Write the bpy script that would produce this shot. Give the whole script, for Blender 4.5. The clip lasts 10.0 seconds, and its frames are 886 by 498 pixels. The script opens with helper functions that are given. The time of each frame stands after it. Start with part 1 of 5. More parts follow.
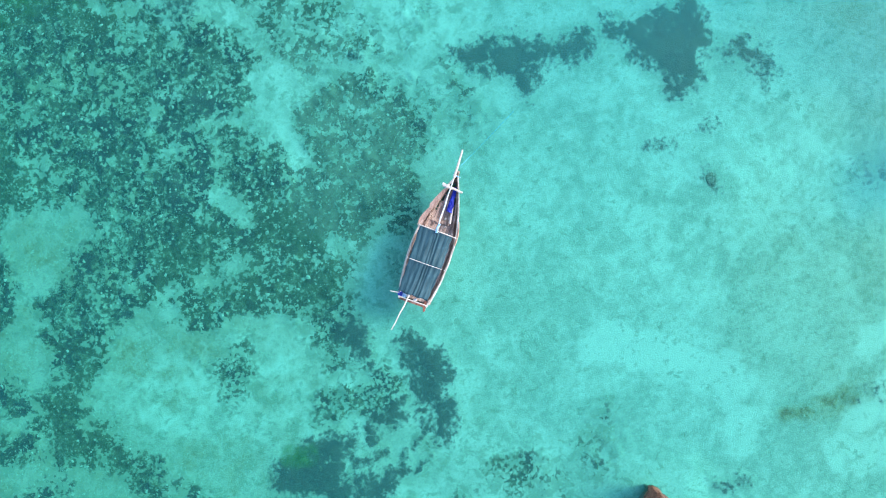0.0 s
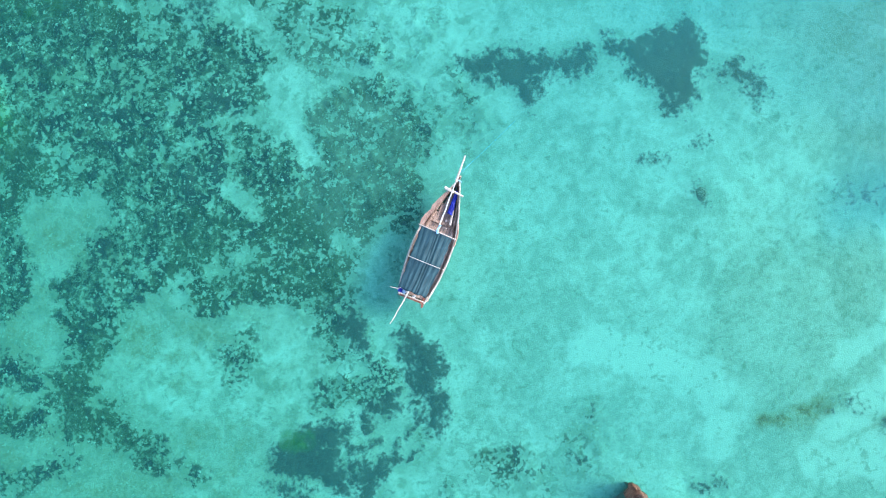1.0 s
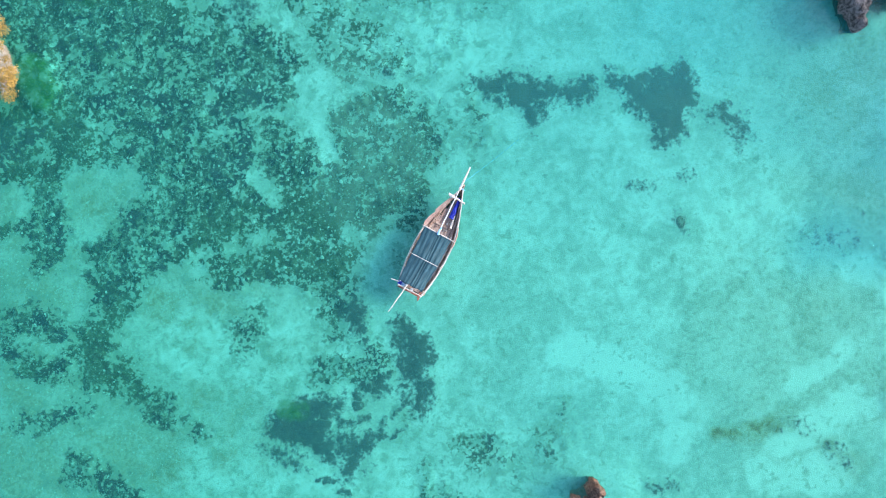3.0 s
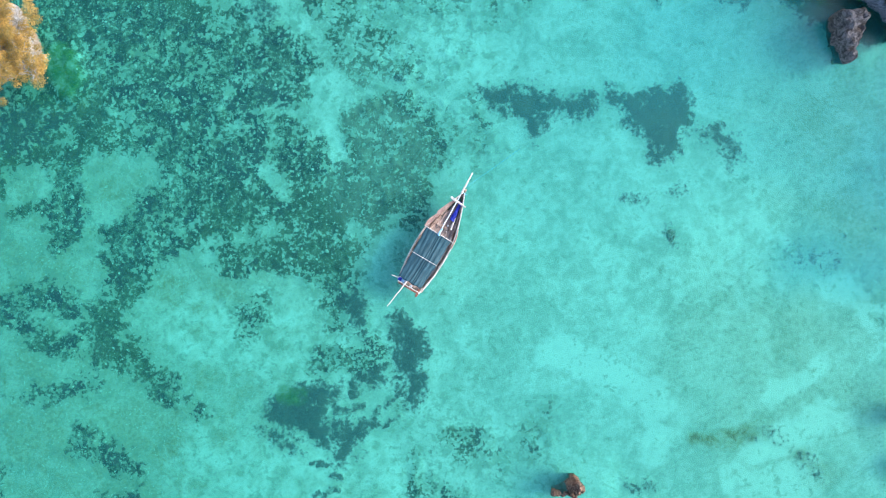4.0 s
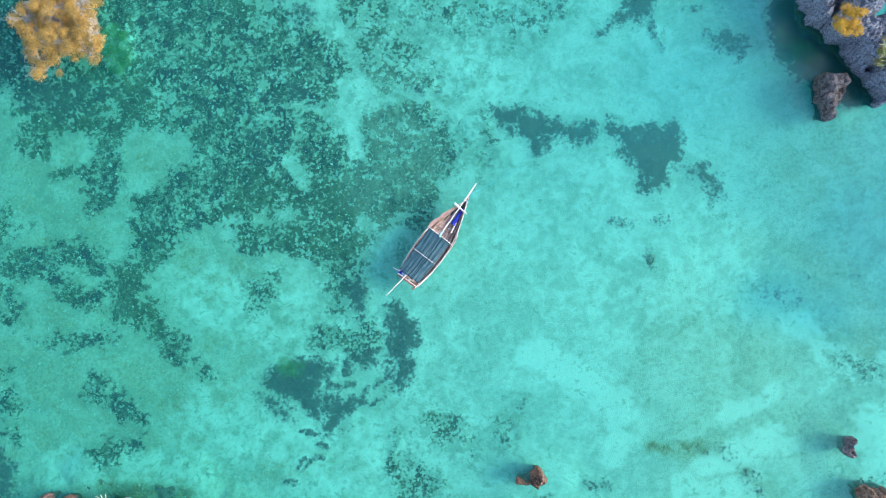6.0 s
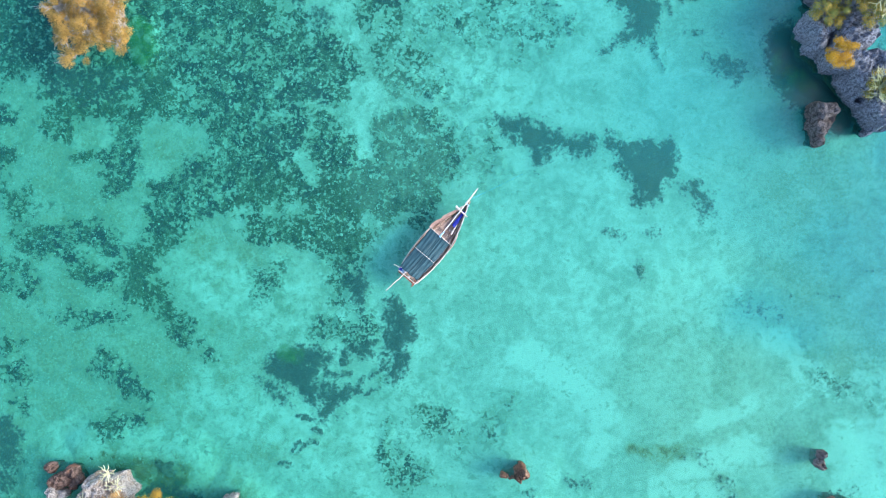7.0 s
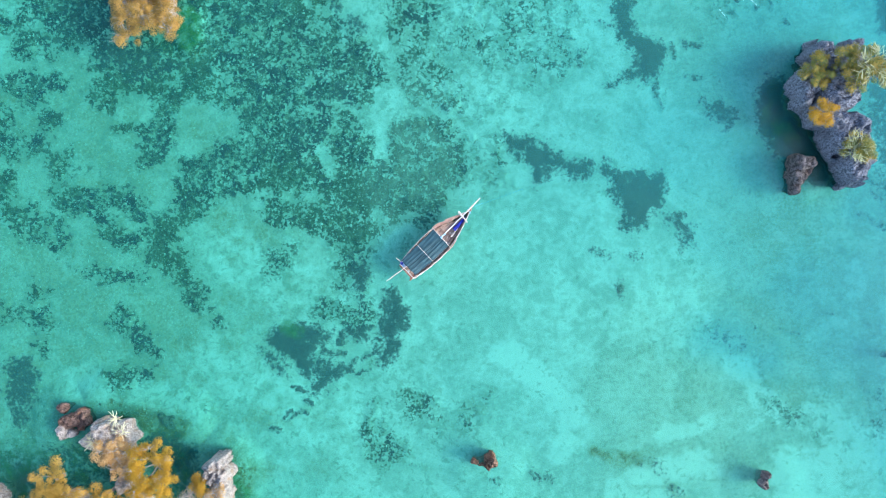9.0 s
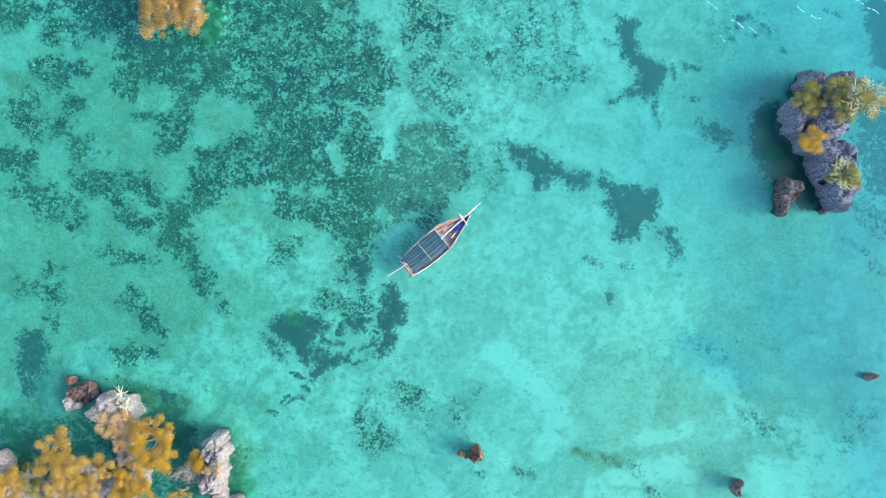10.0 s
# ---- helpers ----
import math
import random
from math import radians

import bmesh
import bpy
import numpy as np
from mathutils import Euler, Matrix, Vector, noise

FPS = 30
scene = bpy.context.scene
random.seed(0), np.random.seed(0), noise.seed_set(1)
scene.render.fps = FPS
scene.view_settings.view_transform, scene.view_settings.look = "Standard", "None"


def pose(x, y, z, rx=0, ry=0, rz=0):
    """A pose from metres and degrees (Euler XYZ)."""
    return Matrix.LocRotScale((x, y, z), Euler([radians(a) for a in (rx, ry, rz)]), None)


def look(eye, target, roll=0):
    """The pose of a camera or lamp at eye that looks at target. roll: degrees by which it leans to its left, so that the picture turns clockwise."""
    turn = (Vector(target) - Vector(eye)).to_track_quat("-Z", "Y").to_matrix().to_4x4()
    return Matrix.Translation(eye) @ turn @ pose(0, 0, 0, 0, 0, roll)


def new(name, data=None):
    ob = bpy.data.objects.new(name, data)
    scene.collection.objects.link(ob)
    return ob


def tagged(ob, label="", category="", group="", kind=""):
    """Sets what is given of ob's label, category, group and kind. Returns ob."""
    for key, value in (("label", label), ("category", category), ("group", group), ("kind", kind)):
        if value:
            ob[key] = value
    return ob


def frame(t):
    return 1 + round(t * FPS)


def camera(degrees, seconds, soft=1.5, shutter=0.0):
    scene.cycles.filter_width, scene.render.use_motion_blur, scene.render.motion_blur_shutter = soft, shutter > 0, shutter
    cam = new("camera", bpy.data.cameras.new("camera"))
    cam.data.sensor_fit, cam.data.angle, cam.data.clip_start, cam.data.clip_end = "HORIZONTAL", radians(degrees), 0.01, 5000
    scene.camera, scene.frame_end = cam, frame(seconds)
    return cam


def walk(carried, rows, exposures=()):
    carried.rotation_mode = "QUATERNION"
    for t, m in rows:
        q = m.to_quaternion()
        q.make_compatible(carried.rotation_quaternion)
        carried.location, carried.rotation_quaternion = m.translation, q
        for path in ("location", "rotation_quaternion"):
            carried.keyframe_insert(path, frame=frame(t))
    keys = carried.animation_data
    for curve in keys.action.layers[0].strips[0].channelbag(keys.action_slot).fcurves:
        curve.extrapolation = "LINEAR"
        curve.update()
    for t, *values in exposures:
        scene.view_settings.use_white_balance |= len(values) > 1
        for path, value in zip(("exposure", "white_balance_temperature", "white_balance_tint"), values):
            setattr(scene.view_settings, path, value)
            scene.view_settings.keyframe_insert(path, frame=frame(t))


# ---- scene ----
cam = camera(70, 10.0, soft=1.0)
PATH = [
    (0.0, pose(-0.128, -0.079, 37.767, 0, 0, -30.086)),
    (0.5, pose(-0.112, -0.082, 38.674, 0, 0, -28.913)),
    (1.0, pose(-0.095, -0.084, 39.614, 0, 0, -27.665)),
    (1.5, pose(-0.079, -0.086, 40.586, 0, 0, -26.352)),
    (2.0, pose(-0.062, -0.088, 41.584, 0, 0, -24.983)),
    (2.5, pose(-0.045, -0.089, 42.607, 0, 0, -23.567)),
    (4.0, pose(0.007, -0.087, 45.796, 0, 0, -19.104)),
    (4.5, pose(0.025, -0.085, 46.891, 0, 0, -17.566)),
    (5.0, pose(0.042, -0.083, 48.000, 0, 0, -16.010)),
    (5.5, pose(0.060, -0.079, 49.121, 0, 0, -14.442)),
    (7.0, pose(0.111, -0.065, 52.556, 0, 0, -9.685)),
    (7.5, pose(0.127, -0.059, 53.727, 0, 0, -8.087)),
    (8.0, pose(0.143, -0.052, 54.913, 0, 0, -6.484)),
    (8.5, pose(0.159, -0.045, 56.119, 0, 0, -4.876)),
    (9.0, pose(0.174, -0.038, 57.348, 0, 0, -3.261)),
    (9.5, pose(0.189, -0.029, 58.605, 0, 0, -1.636)),
    (10.0, pose(0.204, -0.021, 59.896, 0, 0, -0.000)),
]
walk(cam, PATH)

# ---- light: low morning sun from the east behind thin haze ----
SUN_AZ, SUN_EL = -10.0, 36.0   # degrees, counter-clockwise from +x, above the horizon
world = bpy.data.worlds.new("sky")
scene.world = world
world.use_nodes = True
wn, wl = world.node_tree.nodes, world.node_tree.links
wn.clear()
w_out = wn.new("ShaderNodeOutputWorld")
w_bg = wn.new("ShaderNodeBackground")
w_sky = wn.new("ShaderNodeTexSky")
w_sky.sky_type = 'NISHITA'
w_sky.sun_disc = False
w_sky.sun_elevation = radians(SUN_EL)
w_sky.sun_rotation = radians(90 - SUN_AZ)
w_bg.inputs["Strength"].default_value = 0.15
wl.new(w_sky.outputs["Color"], w_bg.inputs["Color"])
wl.new(w_bg.outputs["Background"], w_out.inputs["Surface"])

sun_data = bpy.data.lights.new("sun", 'SUN')
sun_data.energy = 1.5
sun_data.angle = radians(23.0)
sun_data.color = (1.0, 0.94, 0.84)
sun = new("sun", sun_data)
sun_dir = Vector((math.cos(radians(SUN_EL)) * math.cos(radians(SUN_AZ)),
                  math.cos(radians(SUN_EL)) * math.sin(radians(SUN_AZ)), math.sin(radians(SUN_EL))))
sun.matrix_world = look(sun_dir * 200, (0, 0, 0))
scene.view_settings.exposure = 1.82


# ---- node helpers ----
class Nodes:
    def __init__(self, name):
        self.mat = bpy.data.materials.new(name)
        self.mat.use_nodes = True
        self.tree = self.mat.node_tree
        self.tree.nodes.clear()
        self.out = self.tree.nodes.new("ShaderNodeOutputMaterial")

    def node(self, kind, **inputs):
        n = self.tree.nodes.new(kind)
        for key, value in inputs.items():
            self.feed(n.inputs[key.replace("_", " ")], value)
        return n

    def feed(self, socket, value):
        if isinstance(value, bpy.types.NodeSocket):
            self.tree.links.new(value, socket)
        elif isinstance(value, (tuple, list)) and len(value) == 3 and socket.type == 'RGBA':
            socket.default_value = (*value, 1)
        else:
            socket.default_value = value

    def where(self):
        return self.node("ShaderNodeTexCoord").outputs["Object"]

    def noise(self, scale, detail=4.0, rough=0.55, warp=0.0, at=None):
        n = self.node("ShaderNodeTexNoise", Scale=scale, Detail=detail, Roughness=rough, Distortion=warp)
        self.feed(n.inputs["Vector"], at or self.where())
        return n.outputs["Fac"]

    def cells(self, scale, at=None):
        n = self.node("ShaderNodeTexVoronoi", Scale=scale)
        self.feed(n.inputs["Vector"], at or self.where())
        return n.outputs["Distance"]

    def warped(self, amount, scale=3.0):
        """Places shifted by a coloured noise, for cells with irregular rims."""
        n = self.node("ShaderNodeTexNoise", Scale=scale, Detail=3.0)
        self.feed(n.inputs["Vector"], self.where())
        shift = self.tree.nodes.new("ShaderNodeVectorMath")
        shift.operation = 'MULTIPLY_ADD'
        self.feed(shift.inputs[0], n.outputs["Color"])
        shift.inputs[1].default_value = (amount, amount, amount)
        self.feed(shift.inputs[2], self.where())
        return shift.outputs[0]

    def math(self, op, a, b=0.0, clamp=False):
        n = self.tree.nodes.new("ShaderNodeMath")
        n.operation, n.use_clamp = op, clamp
        self.feed(n.inputs[0], a)
        self.feed(n.inputs[1], b)
        return n.outputs[0]

    def step(self, x, lo, hi, to_lo=0.0, to_hi=1.0):
        n = self.tree.nodes.new("ShaderNodeMapRange")
        n.interpolation_type = 'SMOOTHSTEP'
        for i, v in enumerate((x, lo, hi, to_lo, to_hi)):
            self.feed(n.inputs[i], v)
        return n.outputs[0]

    def mix(self, fac, a, b):
        n = self.tree.nodes.new("ShaderNodeMix")
        n.data_type = 'RGBA'
        self.feed(n.inputs[0], fac)
        self.feed(n.inputs[6], a)
        self.feed(n.inputs[7], b)
        return n.outputs[2]

    def attr(self, name):
        n = self.tree.nodes.new("ShaderNodeAttribute")
        n.attribute_name = name
        return n.outputs["Fac"]

    def bump(self, height, strength, distance):
        return self.node("ShaderNodeBump", Height=height, Strength=strength, Distance=distance).outputs["Normal"]

    def surface(self, color, rough=0.8, normal=None, metal=0.0, specular=0.3, sheer=0.0):
        n = self.node("ShaderNodeBsdfPrincipled", Roughness=rough, Metallic=metal)
        self.feed(n.inputs["Base Color"], color)
        n.inputs["Specular IOR Level"].default_value = specular
        if normal is not None:
            self.feed(n.inputs["Normal"], normal)
        shader = n.outputs[0]
        if sheer:
            t = self.node("ShaderNodeBsdfTranslucent")
            self.feed(t.inputs["Color"], color)
            m = self.node("ShaderNodeMixShader", Fac=sheer)
            self.tree.links.new(shader, m.inputs[1])
            self.tree.links.new(t.outputs[0], m.inputs[2])
            shader = m.outputs[0]
        self.tree.links.new(shader, self.out.inputs["Surface"])
        return self.mat


# ---- materials ----
def make_seabed():
    k = Nodes("seabed_sand_and_weed")
    large = k.noise(0.10, 4, 0.5)
    cloud = k.noise(0.22, 4, 0.55, 0.8)
    blot = k.noise(0.9, 6, 0.60, 0.4)
    mottle = k.noise(1.8, 5, 0.62, 0.3)
    spot = k.noise(3.6, 5, 0.64)
    grit = k.noise(9.5, 4, 0.7)
    weed_load = k.attr("weed")
    # pale coral sand: bright drifts, grey-green films, rubble flecks
    sand = k.mix(k.step(cloud, 0.42, 0.58), (0.252, 0.273, 0.226), (0.367, 0.367, 0.315))
    sand = k.mix(k.step(blot, 0.34, 0.60, 0.42, 0.0), sand, (0.199, 0.221, 0.179))
    sand = k.mix(k.step(mottle, 0.44, 0.70, 0.0, 0.40), sand, (0.494, 0.483, 0.425))
    sand = k.mix(k.step(spot, 0.32, 0.54, 0.38, 0.0), sand, (0.189, 0.210, 0.173))
    sand = k.mix(k.step(grit, 0.53, 0.68, 0.0, 0.32), sand, (0.514, 0.503, 0.451))
    sand = k.mix(k.step(grit, 0.31, 0.47, 0.30, 0.0), sand, (0.126, 0.147, 0.116))
    film = k.step(k.noise(0.5, 5, 0.62, 0.3), 0.44, 0.56)
    tan = k.math('MULTIPLY', k.attr("tan"), k.math('ADD', 0.62, k.math('MULTIPLY', film, 0.45)))
    sand = k.mix(tan, sand, k.mix(k.step(spot, 0.40, 0.60), (0.160, 0.143, 0.088), (0.236, 0.212, 0.142)))
    sand = k.mix(k.step(tan, 0.9, 1.5, 0.0, 0.9), sand, k.mix(k.step(spot, 0.40, 0.60), (0.075, 0.055, 0.022), (0.150, 0.115, 0.050)))
    silt = k.step(k.math('ADD', k.attr("silt"), k.math('MULTIPLY', k.math('SUBTRACT', blot, 0.5), 1.5)), 0.25, 0.75, 0.0, 0.65)
    sand = k.mix(silt, sand, (0.441, 0.430, 0.378))
    # weed and algae on rubble: density from the mats, broken up by three sizes of gaps
    broken = k.math('ADD', k.math('ADD', k.math('MULTIPLY', blot, 0.24), k.math('MULTIPLY', mottle, 0.50)),
                    k.math('ADD', k.math('MULTIPLY', spot, 0.62), k.math('MULTIPLY', grit, 0.16)))
    load = k.math('ADD', k.math('SUBTRACT', broken, 0.758), k.math('MULTIPLY', k.math('SUBTRACT', weed_load, 0.5), 0.18))
    tone = k.noise(0.55, 4, 0.55, 0.5)
    turf = k.math('ADD', k.math('SUBTRACT', k.noise(1.5, 6, 0.62, 0.5), 0.5), k.math('MULTIPLY', k.math('SUBTRACT', weed_load, 0.10), 0.16))
    sand = k.mix(k.step(turf, -0.03, 0.06, 0.0, 0.55), sand, k.mix(k.step(tone, 0.42, 0.58), (0.126, 0.157, 0.116), (0.173, 0.184, 0.131)))
    haze = k.step(load, -0.12, 0.0, 0.0, 0.35)
    sand = k.mix(haze, sand, (0.150, 0.178, 0.136))
    cover = k.math('MULTIPLY', k.step(load, -0.030, 0.030, 0.0, 0.95), k.step(weed_load, -0.15, 0.45, 0.06, 1.0))
    # grey-green turf weed with darker slate and olive clumps in it
    weed = k.mix(k.step(load, -0.01, 0.12), (0.108, 0.124, 0.086), (0.036, 0.046, 0.034))
    clump = k.noise(1.25, 5, 0.62, 0.9)
    weed = k.mix(k.step(clump, 0.46, 0.60, 0.0, 0.85), weed, (0.004, 0.009, 0.010))
    # pale threads of rubble between the tufts
    vein = k.math('ABSOLUTE', k.math('SUBTRACT', k.noise(2.6, 5, 0.68, 0.6), 0.5))
    lace = k.math('MULTIPLY', k.step(vein, 0.0, 0.035, 0.75, 0.0), k.step(k.noise(0.7, 4, 0.6), 0.42, 0.56))
    weed = k.mix(lace, weed, (0.178, 0.205, 0.152))
    weed = k.mix(k.step(k.noise(0.62, 5, 0.6, 0.6), 0.50, 0.60, 0.0, 0.80), weed, (0.010, 0.013, 0.022))
    weed = k.mix(k.step(large, 0.48, 0.60, 0.0, 0.45), weed, (0.043, 0.053, 0.022))
    weed = k.mix(k.step(weed_load, 0.15, 0.85, 0.40, 0.0), weed, (0.085, 0.098, 0.068))
    weed = k.mix(k.math('MULTIPLY', k.attr("stubble"), 0.70), weed, k.mix(k.step(mottle, 0.42, 0.60), (0.075, 0.075, 0.054), (0.170, 0.163, 0.122)))
    color = k.mix(cover, sand, weed)
    # pale rubble and coral heads showing through the weed
    rough = k.warped(0.55, 4.5)
    small = k.step(k.cells(3.6, rough), 0.20, 0.27, 1.0, 0.0)
    wide = k.step(k.cells(1.7, rough), 0.16, 0.21, 1.0, 0.0)
    shown = k.math('MAXIMUM', k.math('MULTIPLY', small, k.step(k.noise(0.8, 3), 0.42, 0.54)), k.math('MULTIPLY', wide, k.step(tone, 0.44, 0.54)))
    color = k.mix(k.math('MULTIPLY', shown, 0.66), color, k.mix(k.step(grit, 0.4, 0.6), (0.221, 0.241, 0.189), (0.357, 0.362, 0.299)))
    # dense seagrass with ragged rims; its mask also carries shade painted near islets
    rag = k.math('SUBTRACT', k.math('ADD', k.math('MULTIPLY', blot, 0.4), k.math('ADD', k.math('MULTIPLY', mottle, 0.5), k.math('MULTIPLY', spot, 0.7))), 0.80)
    sown = k.attr("grass")
    thick = k.math('ADD', sown, k.math('MULTIPLY', rag, 3.0))
    bed = k.math('MULTIPLY', k.step(thick, 0.14, 1.05, 0.0, 0.94), k.step(sown, 0.0, 0.35, 0.25, 1.0))
    grass = k.mix(k.step(spot, 0.38, 0.64), (0.013, 0.017, 0.023), (0.035, 0.042, 0.046))
    grass = k.mix(k.step(blot, 0.42, 0.60, 0.0, 0.5), grass, (0.055, 0.055, 0.048))
    # heaviest values go near-black, to paint shade by islets and under mangroves
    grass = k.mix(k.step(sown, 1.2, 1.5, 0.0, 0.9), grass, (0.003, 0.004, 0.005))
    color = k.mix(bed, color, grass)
    algae = k.step(k.math('ADD', k.attr("algae"), k.math('MULTIPLY', k.math('SUBTRACT', blot, 0.5), 1.4)), 0.20, 0.90, 0.0, 0.80)
    color = k.mix(algae, color, k.mix(k.step(spot, 0.38, 0.62), (0.013, 0.063, 0.013), (0.068, 0.126, 0.031)))
    relief = k.math('ADD', k.math('MULTIPLY', spot, 0.6), grit)
    return k.surface(color, 0.95, k.bump(relief, 0.4, 0.08), specular=0.1)


def make_water():
    k = Nodes("shallow_sea_water")
    depth = k.attr("depth")
    ripple = k.math('ADD', k.noise(1.1, 5, 0.6, 0.6), k.math('MULTIPLY', k.noise(0.28, 3, 0.5), 1.5))
    ripple = k.math('MULTIPLY', ripple, k.math('ADD', 0.8, k.math('MULTIPLY', k.attr("chop"), 0.9)))
    normal = k.bump(ripple, 0.26, 0.08)
    clear = k.node("ShaderNodeBsdfTransparent")
    tint = k.mix(k.attr("murk"), (0.452, 0.965, 0.908), (0.400, 0.962, 0.880))
    tint = k.mix(k.attr("shoal"), tint, (0.484, 0.965, 0.890))
    k.feed(clear.inputs["Color"], k.mix(depth, tint, (0.315, 0.81, 0.828)))
    haze = k.node("ShaderNodeBsdfDiffuse")
    k.feed(haze.inputs["Color"], k.mix(depth, (0.04, 0.54, 0.48), (0.03, 0.42, 0.47)))
    body = k.node("ShaderNodeMixShader")
    k.feed(body.inputs[0], k.math('ADD', 0.055, k.math('MULTIPLY', depth, 0.17)))
    k.tree.links.new(clear.outputs[0], body.inputs[1])
    k.tree.links.new(haze.outputs[0], body.inputs[2])
    gloss = k.node("ShaderNodeBsdfGlossy", Roughness=0.10, Normal=normal)
    slant = k.node("ShaderNodeLayerWeight", Blend=0.5, Normal=normal).outputs["Facing"]
    edge = k.math('ADD', 0.02, k.math('MULTIPLY', k.math('POWER', slant, 5.0), 0.98))
    top = k.node("ShaderNodeMixShader")
    k.feed(top.inputs[0], edge)
    k.tree.links.new(body.outputs[0], top.inputs[1])
    k.tree.links.new(gloss.outputs[0], top.inputs[2])
    k.tree.links.new(top.outputs[0], k.out.inputs["Surface"])
    return k.mat


def make_rock(name, dark, light, stain, rough_scale=3.0, slime=0.0, coat=(0.030, 0.036, 0.022), sanded=0.9, foot=(0.17, 0.17, 0.10)):
    k = Nodes(name)
    a, b = k.noise(rough_scale, 7, 0.7, 0.5), k.noise(0.8, 4, 0.6)
    pits, fine = k.cells(9.0, k.warped(0.12, 6.0)), k.noise(13.0, 4, 0.65)
    color = k.mix(k.step(a, 0.38, 0.62), dark, light)
    color = k.mix(k.step(b, 0.50, 0.64, 0.0, 0.75), color, stain)
    color = k.mix(k.step(fine, 0.52, 0.64, 0.0, 0.45), color, tuple(min(0.8, v * 1.35) for v in light))
    color = k.mix(k.step(fine, 0.34, 0.46, 0.55, 0.0), color, tuple(v * 0.6 for v in dark))
    color = k.mix(k.step(pits, 0.05, 0.26, 0.6, 0.0), color, tuple(v * 0.4 for v in dark))
    if slime:  # algae coat on everything that stays wet, sand over the foot
        height = k.node("ShaderNodeSeparateXYZ")
        k.feed(height.inputs[0], k.where())
        wet = k.step(k.math('ADD', height.outputs[2], k.math('MULTIPLY', k.math('SUBTRACT', a, 0.5), 0.8)), -0.25, 0.12, slime, 0.0)
        color = k.mix(wet, color, coat)
        low = k.math('ADD', height.outputs[2], k.math('MULTIPLY', k.math('SUBTRACT', k.noise(1.6, 5, 0.65), 0.5), 2.2))
        color = k.mix(k.step(low, -1.45, -0.75, sanded, 0.0), color, foot)
    relief = k.math('ADD', k.math('ADD', a, k.math('MULTIPLY', fine, 0.5)), k.math('MULTIPLY', pits, 0.7))
    return k.surface(color, 0.92, k.bump(relief, 1.0, 0.26), specular=0.2)


def make_leaf(name, low, mid, high):
    k = Nodes(name)
    own = k.node("ShaderNodeNewGeometry").outputs["Random Per Island"]
    patch = k.noise(1.1, 3, 0.6)
    color = k.mix(k.step(own, -0.6, 0.9), low, mid)
    color = k.mix(k.step(k.math('ADD', k.math('MULTIPLY', own, 0.3), patch), 0.55, 0.85), color, high)
    return k.surface(color, 0.55, specular=0.3, sheer=0.25)


def make_wood(name, dark, light, grain=(1.2, 14.0, 14.0), wear=(0.45, 0.42, 0.38)):
    k = Nodes(name)
    m = k.node("ShaderNodeMapping", Scale=Vector(grain))
    k.feed(m.inputs["Vector"], k.where())
    g = k.noise(1.0, 5, 0.65, 0.8, m.outputs[0])
    s = k.noise(2.2, 4, 0.6)
    color = k.mix(k.step(g, 0.34, 0.66), dark, light)
    color = k.mix(k.step(s, 0.52, 0.68, 0.0, 0.8), color, wear)
    return k.surface(color, 0.78, k.bump(g, 0.5, 0.02))


def make_cloth(name, a, b, streak=(0.9, 9.0, 9.0), rough=0.7):
    k = Nodes(name)
    m = k.node("ShaderNodeMapping", Scale=Vector(streak))
    k.feed(m.inputs["Vector"], k.where())
    g = k.noise(1.0, 5, 0.6, 0.4, m.outputs[0])
    s = k.noise(1.4, 4, 0.6)
    color = k.mix(k.step(g, 0.35, 0.65), a, b)
    color = k.mix(k.step(s, 0.55, 0.75, 0.0, 0.4), color, tuple(min(1, v * 1.6 + 0.02) for v in b))
    return k.surface(color, rough, k.bump(g, 0.6, 0.03))


SEABED = make_seabed()
WATER = make_water()
FOAM = Nodes("sea_foam")
FOAM = FOAM.surface(FOAM.mix(FOAM.step(FOAM.noise(9.0), 0.4, 0.6), (0.30, 0.52, 0.54), (0.58, 0.70, 0.70)), 0.7)
ROCK_PALE = make_rock("pale_coral_rock", (0.25, 0.225, 0.215), (0.62, 0.575, 0.55), (0.46, 0.33, 0.23), 4.2, slime=0.6, coat=(0.24, 0.22, 0.12))
ROCK_GREY = make_rock("grey_coral_rock", (0.065, 0.076, 0.105), (0.33, 0.37, 0.46), (0.21, 0.23, 0.28), 5.5, slime=0.95, sanded=0.45)
ROCK_BROWN = make_rock("brown_reef_rock", (0.065, 0.046, 0.040), (0.29, 0.195, 0.165), (0.30, 0.15, 0.10), 4.0, slime=0.7, coat=(0.10, 0.08, 0.05))
ROCK_RUST = make_rock("rusty_reef_rock", (0.07, 0.045, 0.035), (0.34, 0.21, 0.15), (0.30, 0.13, 0.08), 4.0, slime=0.6, coat=(0.22, 0.21, 0.17), foot=(0.32, 0.33, 0.28))
ROCK_REEF = make_rock("greyish_reef_rock", (0.075, 0.068, 0.066), (0.27, 0.24, 0.235), (0.16, 0.12, 0.11), 4.0, slime=0.6, coat=(0.20, 0.20, 0.17), foot=(0.28, 0.29, 0.25))
ROCK_DARK = make_rock("dark_weathered_rock", (0.042, 0.036, 0.036), (0.19, 0.175, 0.18), (0.11, 0.07, 0.045), slime=0.7)
ROCK_SANDED = make_rock("sand_dusted_coral", (0.11, 0.11, 0.09), (0.28, 0.27, 0.22), (0.18, 0.18, 0.14))
ROCK_SUNK = make_rock("drowned_reef_rock", (0.045, 0.045, 0.035), (0.15, 0.14, 0.11), (0.10, 0.09, 0.06))
